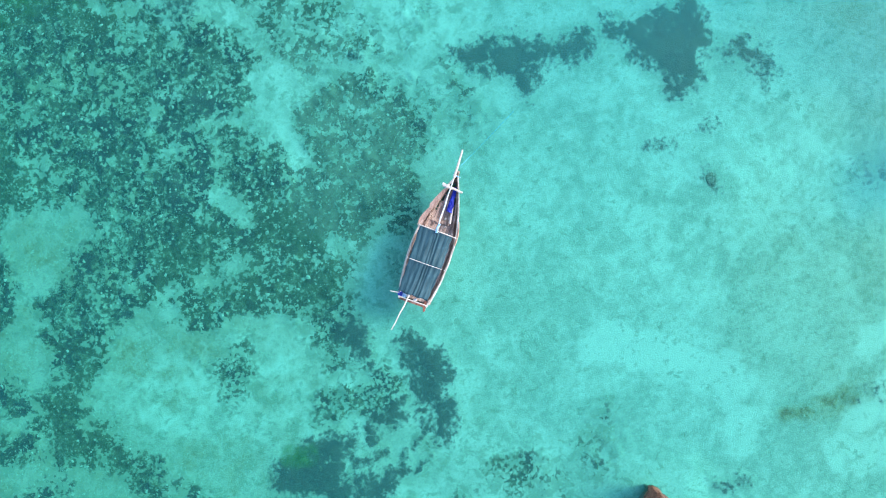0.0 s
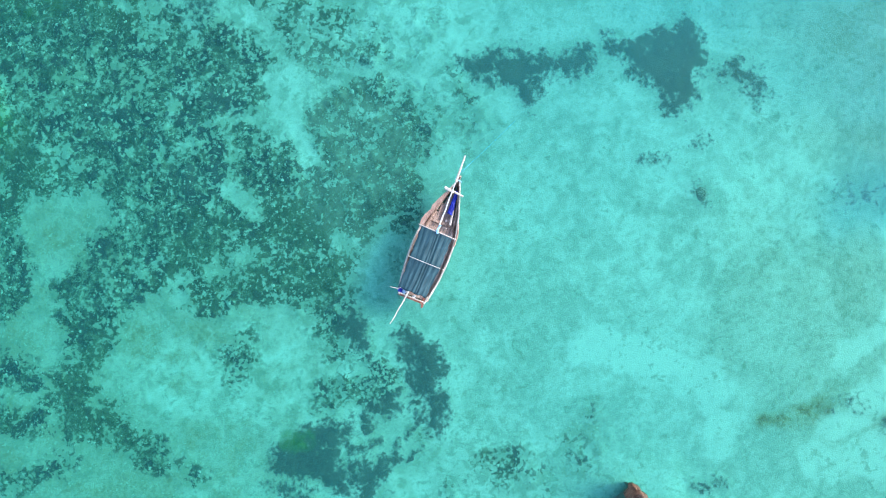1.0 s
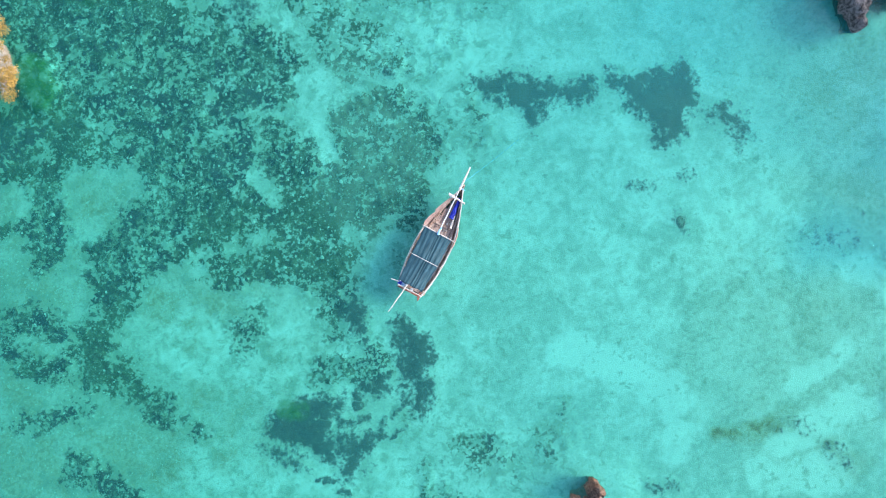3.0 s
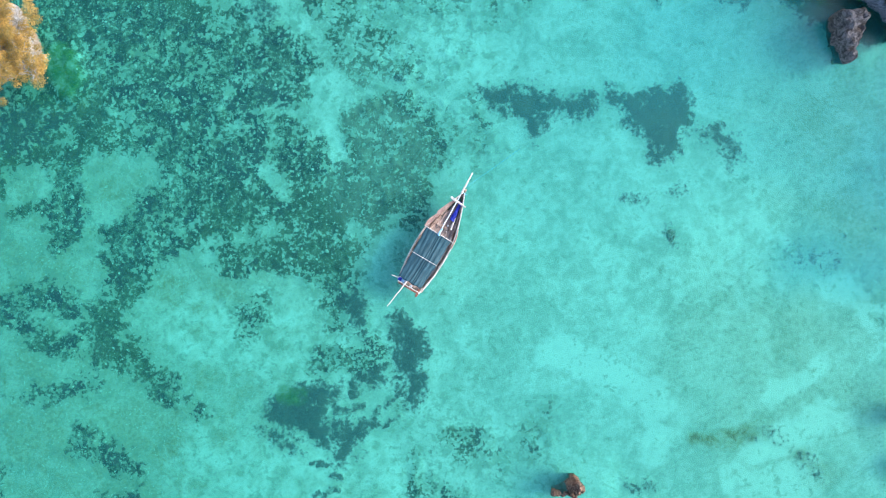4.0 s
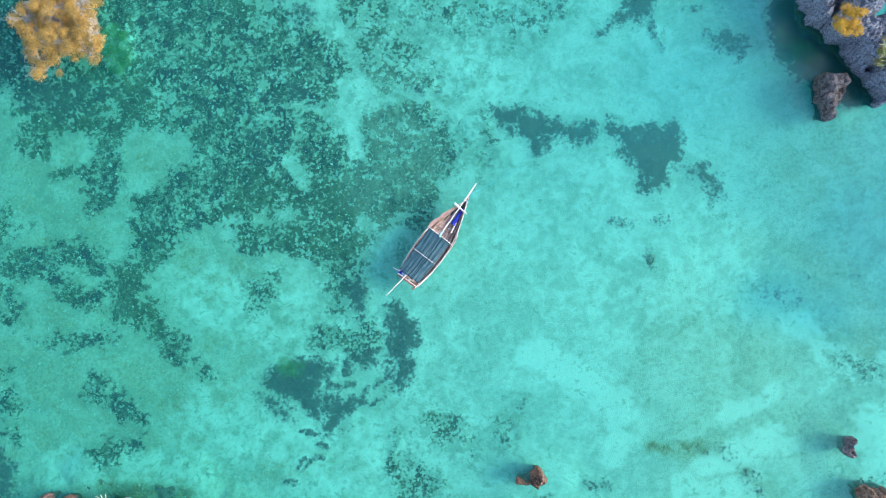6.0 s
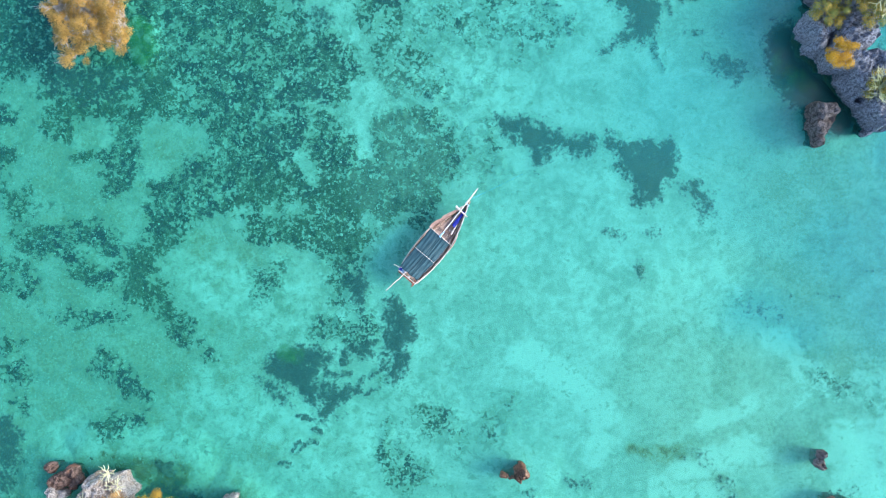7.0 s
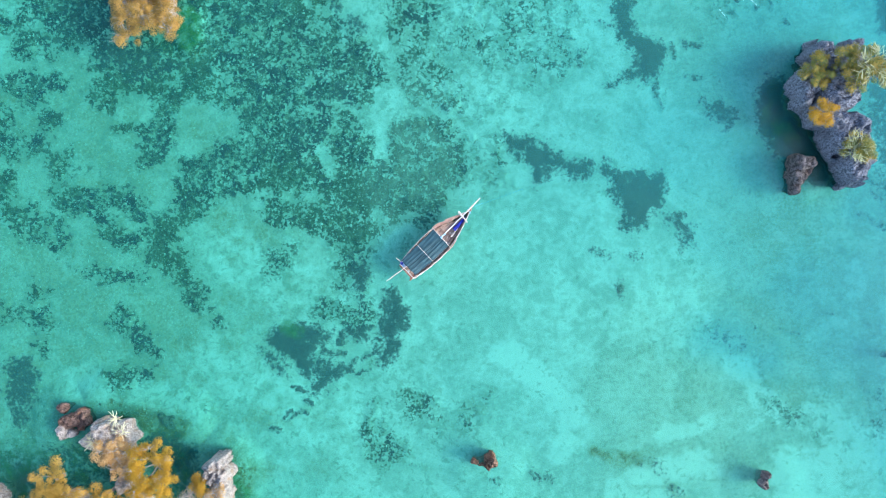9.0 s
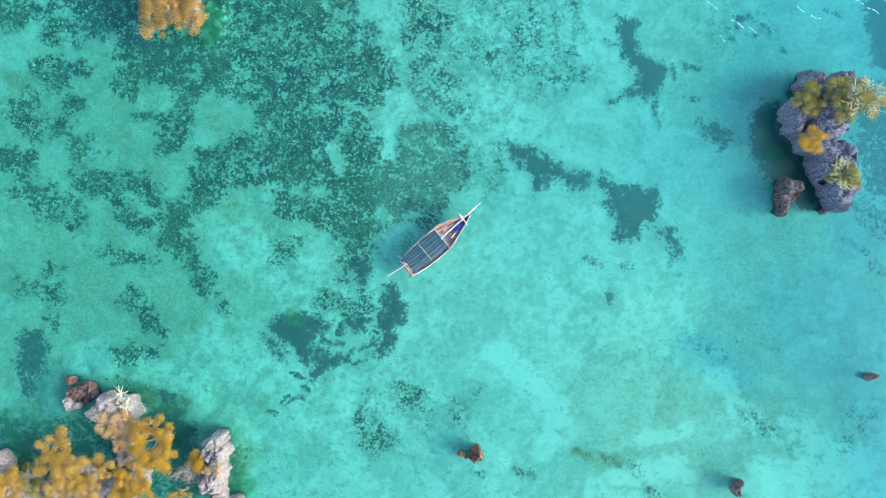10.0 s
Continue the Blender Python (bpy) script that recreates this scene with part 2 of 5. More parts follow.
LEAF_GOLD = make_leaf("golden_leaves", (0.26, 0.165, 0.025), (0.42, 0.26, 0.04), (0.58, 0.36, 0.075))
# low tone is leaf green darkened further, painting in shade between the clumps
LEAF_RUSSET = make_leaf("russet_and_green_leaves", (0.065, 0.080, 0.028), (0.32, 0.205, 0.050), (0.58, 0.34, 0.085))
LEAF_AMBER = make_leaf("amber_leaves", (0.25, 0.14, 0.013), (0.42, 0.24, 0.017), (0.62, 0.37, 0.03))
LEAF_TAN = make_leaf("tan_dry_leaves", (0.34, 0.20, 0.075), (0.52, 0.31, 0.12), (0.66, 0.46, 0.22))
LEAF_GREEN = make_leaf("olive_leaves", (0.07, 0.11, 0.025), (0.18, 0.21, 0.05), (0.46, 0.32, 0.06))
BARK = make_wood("grey_bark", (0.16, 0.13, 0.11), (0.36, 0.32, 0.28))
TWIG = make_wood("bleached_twigs", (0.20, 0.185, 0.17), (0.42, 0.40, 0.37))
PALE_BLADE = make_leaf("cream_stems", (0.42, 0.42, 0.24), (0.66, 0.63, 0.40), (0.78, 0.76, 0.55))
SAGE_BLADE = make_leaf("sage_stems", (0.20, 0.26, 0.13), (0.42, 0.46, 0.26), (0.62, 0.62, 0.38))
HULL_WOOD = make_wood("weathered_hull_planks", (0.17, 0.105, 0.08), (0.40, 0.28, 0.225), wear=(0.52, 0.42, 0.37))
DECK_WOOD = make_wood("worn_deck_planks", (0.24, 0.165, 0.135), (0.52, 0.385, 0.33), wear=(0.62, 0.52, 0.47))
RUST_WOOD = make_wood("red_brown_rudder_wood", (0.16, 0.05, 0.035), (0.34, 0.13, 0.09), wear=(0.38, 0.22, 0.18))
PALE_WOOD = make_wood("pale_pole_wood", (0.36, 0.30, 0.26), (0.58, 0.52, 0.47), wear=(0.64, 0.62, 0.60))
TARP = make_cloth("slate_blue_tarpaulin", (0.011, 0.044, 0.058), (0.030, 0.084, 0.104), rough=0.6)
BLUE = make_cloth("bright_blue_sheet", (0.004, 0.010, 0.20), (0.012, 0.03, 0.36), (3, 3, 3), 0.5)
WHITE_CLOTH = make_cloth("white_sailcloth", (0.46, 0.48, 0.50), (0.66, 0.66, 0.66), (4, 4, 4), 0.85)
SKY_CLOTH = make_cloth("light_blue_cloth", (0.16, 0.36, 0.58), (0.42, 0.58, 0.72), (4, 4, 4), 0.85)
PINK_WOOD = make_wood("worn_pinkish_planks", (0.24, 0.13, 0.10), (0.46, 0.30, 0.24), wear=(0.56, 0.43, 0.36))
RAIL_WOOD = make_wood("bleached_rail_wood", (0.26, 0.22, 0.19), (0.52, 0.47, 0.43), wear=(0.70, 0.66, 0.61))
ROPE = make_cloth("blue_rope", (0.05, 0.20, 0.34), (0.10, 0.32, 0.46), (9, 9, 9), 0.9)


# ---- building helpers ----
def link(name, mesh, material, parent=None, label=""):
    ob = new(name, mesh)
    if material:
        mesh.materials.append(material)
    if parent:
        ob.parent = parent
    if label:
        ob["label"] = label
    return ob


def part(name, bm, material, parent, label="", smooth=False):
    mesh = bpy.data.meshes.new(name)
    bm.to_mesh(mesh)
    bm.free()
    if smooth:
        mesh.polygons.foreach_set("use_smooth", [True] * len(mesh.polygons))
    return link(name, mesh, material, parent, label)


def thing(name, at, label, category, group="", kind="", turn=0.0):
    ob = new(name)
    ob.matrix_world = pose(*at, 0, 0, turn)
    ob.empty_display_size = 0.3
    return tagged(ob, label, category, group, kind)


def raw_mesh(name, verts, faces, smooth=False):
    """A mesh from arrays of corners and of equal-sided faces."""
    verts, faces = np.asarray(verts, np.float32), np.asarray(faces, np.int32)
    mesh = bpy.data.meshes.new(name)
    mesh.vertices.add(len(verts))
    mesh.vertices.foreach_set("co", verts.ravel())
    n, k = faces.shape
    mesh.loops.add(n * k)
    mesh.loops.foreach_set("vertex_index", faces.ravel())
    mesh.polygons.add(n)
    mesh.polygons.foreach_set("loop_start", np.arange(0, n * k, k, dtype=np.int32))
    mesh.polygons.foreach_set("loop_total", np.full(n, k, np.int32))
    if smooth:
        mesh.polygons.foreach_set("use_smooth", np.ones(n, bool))
    mesh.update(calc_edges=True)
    mesh.validate()
    return mesh


LATTICE = np.random.RandomState(7).rand(256, 256)


def value_noise(x, y):
    xi, yi = np.floor(x).astype(int), np.floor(y).astype(int)
    fx, fy = x - xi, y - yi
    fx, fy = fx * fx * (3 - 2 * fx), fy * fy * (3 - 2 * fy)
    g = lambda a, b: LATTICE[a % 256, b % 256]
    top = g(xi, yi) * (1 - fx) + g(xi + 1, yi) * fx
    low = g(xi, yi + 1) * (1 - fx) + g(xi + 1, yi + 1) * fx
    return top * (1 - fy) + low * fy


def fbm(x, y, octaves=4, seed=0.0):
    total, amp, norm = 0.0, 1.0, 0.0
    for i in range(octaves):
        total = total + amp * value_noise(x * 2 ** i + seed * 17.3 + i * 31.7, y * 2 ** i + seed * 9.1 + i * 13.1)
        norm, amp = norm + amp, amp * 0.5
    return total / norm - 0.5


def knobs(x, y, seed):
    """Rounded cobble-like bumps, 0 in the joints to 1 on top, one to each unit cell."""
    xi, yi = np.floor(x).astype(int), np.floor(y).astype(int)
    near = np.full(np.shape(x), 9.0)
    for a in (-1, 0, 1):
        for b in (-1, 0, 1):
            u, v = xi + a, yi + b
            dx = u + LATTICE[(u * 7 + seed) % 256, (v * 13 + 3 * seed) % 256] - x
            dy = v + LATTICE[(u * 11 + 5 * seed) % 256, (v * 5 + 41) % 256] - y
            near = np.minimum(near, dx * dx + dy * dy)
    return np.sqrt(np.clip(1 - near / 0.75, 0, 1))


def blob_field(x, y, rows, soft=1.0):
    """The strongest of tapered streaks (x0, y0, r0, x1, y1, r1, strength), fading over their rims."""
    best = np.zeros_like(x)
    for x0, y0, r0, x1, y1, r1, strength in rows:
        reach = max(r0, r1) * (1 + soft) + 1.0
        sel = ((x > min(x0, x1) - reach) & (x < max(x0, x1) + reach) & (y > min(y0, y1) - reach) & (y < max(y0, y1) + reach))
        if not sel.any():
            continue
        px, py = x[sel], y[sel]
        dx, dy = x1 - x0, y1 - y0
        long = dx * dx + dy * dy
        u = np.clip(((px - x0) * dx + (py - y0) * dy) / long, 0, 1) if long > 1e-9 else np.zeros_like(px)
        d = np.hypot(px - x0 - u * dx, py - y0 - u * dy) / (r0 + (r1 - r0) * u)
        v = np.clip((1 + soft - d) / (2 * soft), 0, 1)
        best[sel] = np.maximum(best[sel], strength * v * v * (3 - 2 * v))
    return best


# ---- the lagoon floor: one sheet, fine under the camera's reach and stretched out to the horizon ----
def stretched(half, step, far):
    core = np.arange(-half, half + step / 2, step)
    outer = half + np.cumsum(step * 1.35 ** np.arange(1, 40))
    outer = outer[outer < far]
    return np.r_[-outer[::-1], core, outer]


def sheet(name, xs, ys, height, fields, material):
    gx, gy = np.meshgrid(xs, ys)
    verts = np.stack([gx, gy, height(gx, gy)], -1).reshape(-1, 3)
    nx, ny = len(xs), len(ys)
    i = (np.arange(ny - 1)[:, None] * nx + np.arange(nx - 1)[None]).ravel()
    mesh = raw_mesh(name, verts, np.stack([i, i + 1, i + nx + 1, i + nx], -1), True)
    for key, rows_of in fields.items():
        a = mesh.attributes.new(key, 'FLOAT', 'POINT')
        a.data.foreach_set("value", np.asarray(rows_of(gx, gy), np.float32).ravel())
    return link(name, mesh, material)


SEAGRASS_BEDS_A = [
    (1.15, [(6.2, 10.3), (7.4, 10.5), (8.5, 9.7), (10.1, 9.4), (11.3, 8.6), (12.1, 7.9), (13.3, 7.7), (14.6, 7.7), (14.6, 6.6), (13.3, 6.0), (12.3, 5.9), (11.3, 6.7), (10.2, 5.9), (9.3, 5.4), (8.7, 6.5), (8.4, 7.4), (7.3, 8.5), (6.8, 9.4)]),
    (1.2, [(15.0, 6.9), (15.8, 7.4), (16.8, 6.6), (17.6, 6.1), (19.2, 6.2), (21.0, 5.8), (21.3, 4.5), (20.9, 3.3), (19.8, 2.4), (19.0, 1.1), (17.5, 0.4), (16.8, 1.1), (17.0, 2.2), (16.5, 3.6), (16.0, 5.2), (15.6, 6.2)]),
    (0.85, [(20.3, 2.3), (22.4, 2.1), (23.9, 0.6), (23.7, -0.9), (22.4, -1.6), (21.8, 0.3), (20.9, 1.1)]),
]
SEAGRASS_BEDS_B = [
    (0.50, [(13.5, -0.7), (14.7, -0.5), (15.3, -1.0), (16.3, -1.3), (16.0, -2.5), (15.1, -2.0), (14.2, -1.6)]),
    (0.46, [(16.7, -1.6), (17.8, -0.8), (19.0, -1.4), (18.7, -2.2), (17.3, -2.3)]),
    (0.62, [(15.9, -4.4), (16.7, -4.1), (17.2, -4.8), (16.9, -5.6), (16.0, -5.5)]),
    (1.2, [(16.7, 22.6), (18.7, 22.1), (19.1, 20.3), (19.4, 18.7), (21.2, 18.2), (22.1, 17.5), (21.3, 16.0), (20.9, 14.8), (19.3, 14.7), (18.1, 14.3), (16.3, 14.3), (17.5, 15.1), (18.8, 15.5), (19.1, 16.7), (18.1, 17.8), (17.5, 19.4), (17.2, 21.0)]),
    (0.95, [(24.9, 12.5), (26.6, 12.3), (28.2, 11.6), (28.2, 10.1), (26.9, 9.5), (25.4, 10.7)]),
]
SEAGRASS_BEDS_C = [
    (1.25, [(-8.3, -0.7), (-7.1, -0.4), (-6.8, -2.1), (-7.0, -2.9), (-7.6, -3.9), (-8.2, -3.0), (-8.5, -1.9)]),
    (1.3, [(-5.3, -3.5), (-4.6, -3.2), (-4.1, -4.4), (-3.5, -5.7), (-3.6, -6.9), (-4.5, -7.6), (-4.2, -8.7), (-4.9, -9.9), (-5.8, -10.8), (-6.2, -9.6), (-5.7, -8.5), (-6.3, -7.6), (-6.2, -6.3), (-5.5, -5.5)]),
    (1.25, [(-16.2, -7.1), (-15.4, -6.4), (-13.7, -6.1), (-12.1, -6.5), (-10.9, -7.2), (-10.8, -7.9), (-12.0, -8.5), (-12.3, -9.6), (-12.8, -11.6), (-13.7, -11.0), (-14.3, -9.6), (-15.4, -9.1), (-16.2, -8.2)]),
    (1.05, [(-17.0, -8.1), (-15.9, -8.7), (-15.3, -10.1), (-15.0, -11.5), (-15.8, -10.9), (-16.6, -9.6)]),
]
SEAGRASS_BEDS_D = [
    (1.15, [(-12.5, -9.5), (-11.3, -9.7), (-9.9, -10.1), (-8.7, -10.3), (-8.7, -11.0), (-9.8, -11.0), (-10.6, -11.8), (-11.1, -12.7), (-12.6, -13.0), (-13.0, -12.3), (-12.1, -11.5), (-12.7, -10.7)]),
    (1.15, [(-9.1, -6.8), (-7.7, -6.5), (-7.1, -7.2), (-7.6, -8.0), (-8.8, -8.0), (-9.3, -7.4)]),
    (0.95, [(-41.1, -8.1), (-38.7, -7.5), (-37.7, -9.3), (-38.1, -11.2), (-39.5, -14.5), (-40.5, -14.2), (-41.3, -11.8)]),
    (0.6, [(-32.5, 24.2), (-29.4, 24.2), (-29.4, 20.9), (-30.1, 20.0), (-30.9, 20.8), (-31.5, 22.4), (-33.7, 21.6), (-34.6, 23.0), (-33.0, 23.5)]),
    (1.05, [(-29.5, 20.9), (-28.0, 20.1), (-25.7, 20.8), (-24.3, 20.3), (-25.0, 18.6), (-27.0, 18.8), (-28.8, 19.1)]),
]
SEAGRASS_BEDS_E = [
    (0.85, [(-7.9, 21.7), (-6.2, 22.0), (-5.8, 20.9), (-6.5, 19.8), (-7.4, 20.2)]),
    (0.8, [(-16.5, 18.7), (-15.3, 18.8), (-15.0, 17.6), (-16.0, 17.3), (-16.8, 17.9)]),
    (0.8, [(-9.6, 15.9), (-8.2, 15.8), (-7.1, 15.1), (-7.3, 13.7), (-8.4, 14.2), (-9.4, 14.8)]),
    (0.75, [(-13.2, 12.4), (-11.5, 11.8), (-9.9, 12.0), (-9.8, 11.0), (-11.5, 10.7), (-12.9, 11.0)]),
]
SEAGRASS_BEDS = SEAGRASS_BEDS_A + SEAGRASS_BEDS_B + SEAGRASS_BEDS_C + SEAGRASS_BEDS_D + SEAGRASS_BEDS_E
SEAGRASS_TUFTS_A = [
    (-9.3, -9.0, 0.22, -11.3, -9.0, 0.33, 0.8),
    (-7.7, -9.7, 0.27, -6.4, -9.0, 0.44, 0.8),
    (-9.2, -10.3, 0.22, -8.4, -9.9, 0.22, 0.9),
    (-6.7, -8.2, 0.27, -6.2, -8.3, 0.16, 0.9),
    (-8.5, -11.2, 0.16, -7.0, -10.9, 0.16, 0.9),
    (-9.7, -7.4, 0.27, -9.9, -8.2, 0.33, 0.9),
    (-13.2, -13.5, 0.33, -12.8, -13.9, 0.22, 0.8),
    (-14.9, -14.9, 0.27, -13.6, -14.4, 0.33, 0.8),
    (-16.6, -15.8, 0.22, -16.1, -16.0, 0.27, 0.8),
    (-15.1, -14.4, 0.22, -15.4, -14.7, 0.16, 0.8),
    (-14.4, -12.0, 0.16, -13.4, -12.5, 0.16, 0.9),
    (20.8, 14.3, 0.33, 21.1, 11.8, 0.27, 0.75),
    (28.5, 22.4, 0.33, 29.9, 22.5, 0.38, 0.95),
]
SEAGRASS_TUFTS_B = [
    (31.2, 21.7, 0.33, 31.8, 20.8, 0.38, 0.85),
    (28.8, 21.5, 0.27, 28.8, 21.4, 0.27, 0.75),
    (33.1, 19.5, 0.27, 33.3, 19.2, 0.27, 0.7),
    (23.8, 17.8, 0.27, 25.2, 17.7, 0.33, 0.8),
    (23.8, 14.8, 0.27, 25.2, 14.6, 0.33, 0.6),
    (25.2, 18.4, 0.16, 25.3, 18.4, 0.16, 0.7),
    (30.6, 20.8, 0.22, 30.7, 20.5, 0.22, 0.8),
    (-6.9, 8.7, 0.38, -6.3, 8.3, 0.33, 0.75),
    (-11.8, 15.9, 0.27, -10.4, 14.0, 0.38, 0.7),
    (22.4, 17.6, 0.44, 22.5, 16.5, 0.27, 0.7),
    (2.2, 7.6, 0.33, 2.7, 7.3, 0.38, 0.85),
    (1.1, 13.2, 0.33, 1.4, 12.8, 0.33, 0.7),
    (-7.7, -4.4, 0.22, -6.9, -5.2, 0.27, 0.75),
]
SEAGRASS_TUFTS_C = [
    (-8.8, -5.5, 0.22, -7.1, -5.7, 0.22, 0.7),
    (-12.1, -4.6, 0.22, -11.3, -4.9, 0.22, 0.55),
    (12.5, 19.1, 0.27, 13.1, 18.8, 0.33, 0.75),
    (13.7, 16.5, 0.33, 14.2, 17.6, 0.44, 0.6),
    (15.9, 20.1, 0.38, 16.9, 19.9, 0.33, 0.6),
    (37.3, 23.2, 0.38, 38.9, 22.8, 0.38, 0.6),
    (7.1, -21.1, 0.38, 8.8, -22.2, 0.49, 0.6),
    (3.0, -21.6, 0.27, 4.1, -21.8, 0.33, 0.5),
    (1.1, -16.1, 0.27, 1.9, -16.4, 0.22, 0.45),
    (28.6, -8.7, 0.22, 28.7, -9.2, 0.22, 0.5),
    (31.2, -9.4, 0.22, 32.9, -9.6, 0.27, 0.5),
    (35.6, -8.1, 0.16, 36.0, -8.2, 0.16, 0.6),
    (39.5, 0.9, 0.33, 41.7, -0.2, 0.44, 0.45),
]
SEAGRASS_TUFTS_D = [
    (37.1, -2.2, 0.27, 37.8, -2.4, 0.27, 0.4),
    (-8.2, 22.2, 0.44, -8.4, 23.6, 0.55, 0.7),
]
SEAGRASS_TUFTS = SEAGRASS_TUFTS_A + SEAGRASS_TUFTS_B + SEAGRASS_TUFTS_C + SEAGRASS_TUFTS_D
WEED_MATS_A = [
    (0.8, [(-37.3, 30.2), (-22.0, 30.2), (-21.1, 23.6), (-22.8, 20.9), (-24.7, 20.1), (-29.6, 19.8), (-34.6, 22.5), (-36.9, 24.2)]),
    (0.76, [(-24.1, 22.5), (-22.9, 32.4), (-3.3, 32.4), (-5.0, 25.3), (-7.7, 23.6), (-12.1, 23.9), (-22.0, 23.7)]),
]
WEED_MATS_B = [
    (0.64, [(-22.0, 24.2), (-12.1, 24.2), (-8.8, 22.0), (-7.7, 20.9), (-5.0, 19.2), (-4.4, 15.9), (-7.1, 13.2), (-5.0, 9.8), (-4.1, 11.8), (-2.2, 12.6), (2.3, 12.0), (3.2, 8.2), (2.7, 6.1), (-1.0, 2.7), (-3.2, 3.8), (-4.4, 2.2), (-6.9, 0.5), (-7.7, -2.2), (-9.9, -1.6), (-10.4, 1.7), (-13.2, 2.1), (-15.4, 2.7), (-17.0, 4.3), (-18.7, 5.5), (-21.3, 5.2), (-21.7, 9.8), (-18.1, 11.4), (-18.1, 14.2), (-21.7, 15.1), (-22.7, 19.0)]),
]
WEED_MATS_C = [
    (0.8, [(-23.9, 9.4), (-21.5, 10.1), (-20.7, 9.4), (-20.7, 7.1), (-21.6, 4.9), (-23.3, 3.5), (-23.9, 2.2), (-25.0, 1.1), (-23.5, 0.9), (-24.1, -0.4), (-27.2, -0.0), (-26.9, 2.1), (-29.6, 1.8), (-31.5, 3.3), (-31.0, 4.6), (-29.6, 3.8), (-28.0, 2.4), (-26.3, 3.8), (-25.0, 5.5), (-24.4, 7.1)]),
    (0.72, [(-35.8, 7.5), (-34.0, 7.1), (-32.1, 7.2), (-28.5, 6.9), (-27.1, 5.2), (-27.1, 4.3), (-29.1, 5.2), (-31.0, 5.4), (-31.1, 3.8), (-32.4, 4.9), (-34.0, 5.1), (-35.2, 5.4)]),
    (0.62, [(-36.0, 10.8), (-34.2, 10.8), (-34.0, 8.5), (-35.1, 8.8), (-36.0, 9.6)]),
]
WEED_MATS_D = [
    (0.6, [(-42.8, 9.2), (-41.4, 9.7), (-39.4, 8.9), (-39.1, 7.4), (-40.3, 6.5), (-39.7, 6.0), (-37.7, 6.3), (-38.3, 5.2), (-36.1, 5.0), (-36.6, 2.7), (-39.0, 2.4), (-40.2, 3.8), (-40.4, 5.2), (-42.2, 4.9), (-42.8, 5.2), (-40.8, 6.0), (-41.1, 7.6), (-42.8, 7.9)]),
    (0.55, [(-37.5, 4.6), (-34.8, 4.9), (-34.8, 3.2), (-34.6, 2.0), (-35.9, 1.1), (-36.9, 2.0), (-36.2, 2.8)]),
    (0.62, [(-42.8, 24.2), (-36.6, 24.2), (-39.3, 22.5), (-40.6, 21.6), (-41.5, 20.8), (-42.8, 21.3)]),
    (0.58, [(-37.6, 22.0), (-35.1, 22.8), (-34.7, 21.6), (-36.1, 21.1), (-35.0, 19.4), (-35.7, 19.7), (-37.6, 19.7), (-38.5, 20.3), (-38.2, 21.1)]),
]
WEED_MATS_E = [
    (0.62, [(-39.8, 18.4), (-38.1, 18.7), (-36.8, 18.4), (-35.0, 18.4), (-34.7, 16.9), (-36.1, 16.1), (-37.9, 15.8), (-39.1, 16.4), (-39.6, 17.3)]),
    (0.8, [(-41.8, 14.6), (-40.3, 15.2), (-38.6, 15.1), (-38.8, 14.0), (-39.5, 13.4), (-38.8, 12.3), (-39.7, 10.6), (-40.6, 11.2), (-40.6, 12.6), (-41.8, 13.4)]),
    (0.55, [(-36.3, 15.4), (-34.8, 15.1), (-34.8, 13.2), (-35.8, 12.9), (-36.2, 11.0), (-37.7, 11.0), (-37.9, 12.9), (-36.4, 13.4)]),
    (0.45, [(-34.3, 21.4), (-32.8, 21.4), (-32.9, 20.5), (-34.6, 20.4)]),
]
WEED_MATS_F = [
    (0.78, [(-31.6, 18.9), (-29.1, 19.8), (-27.7, 20.1), (-25.8, 19.0), (-24.1, 19.8), (-22.7, 20.1), (-20.9, 20.9), (-20.9, 14.8), (-22.2, 15.1), (-23.6, 14.8), (-25.2, 14.1), (-26.3, 15.3), (-29.1, 15.8), (-29.9, 14.7), (-31.4, 14.7), (-31.9, 17.0), (-30.2, 18.0)]),
    (0.66, [(-29.4, 13.2), (-26.9, 12.9), (-26.3, 14.3), (-24.7, 14.8), (-23.8, 13.2), (-24.6, 10.5), (-26.0, 9.5), (-27.5, 9.2), (-26.9, 10.7), (-28.3, 11.8)]),
    (0.5, [(-29.9, -3.3), (-28.4, -3.5), (-28.4, -5.5), (-27.1, -7.1), (-26.8, -8.3), (-28.5, -8.3), (-29.4, -7.1), (-30.5, -5.7), (-32.0, -4.6), (-30.2, -4.4)]),
    (0.58, [(-25.0, -0.2), (-23.8, -0.5), (-22.9, -2.2), (-21.7, -3.3), (-21.5, -4.5), (-22.9, -4.5), (-24.5, -3.0)]),
]
WEED_MATS_G = [
    (0.45, [(-16.5, 1.6), (-14.0, 1.8), (-13.6, 0.0), (-14.5, -1.6), (-16.5, -1.5), (-16.9, -0.2)]),
    (0.62, [(-9.9, 2.2), (-6.5, 2.2), (-7.0, -0.5), (-8.5, -0.8), (-8.5, -3.4), (-9.9, -3.4), (-10.2, 0.0)]),
    (0.5, [(-13.3, -4.9), (-9.9, -3.7), (-7.1, -4.4), (-6.2, -5.6), (-7.7, -6.7), (-9.9, -6.7), (-12.1, -5.8)]),
    (0.56, [(-7.6, -13.6), (-5.9, -14.2), (-6.2, -16.5), (-4.3, -18.1), (-3.4, -20.4), (-5.0, -19.8), (-7.1, -19.3), (-8.9, -18.2), (-8.5, -16.4)]),
    (0.34, [(0.5, -13.7), (3.8, -13.1), (4.5, -16.4), (2.7, -17.8), (-0.0, -16.4)]),
]
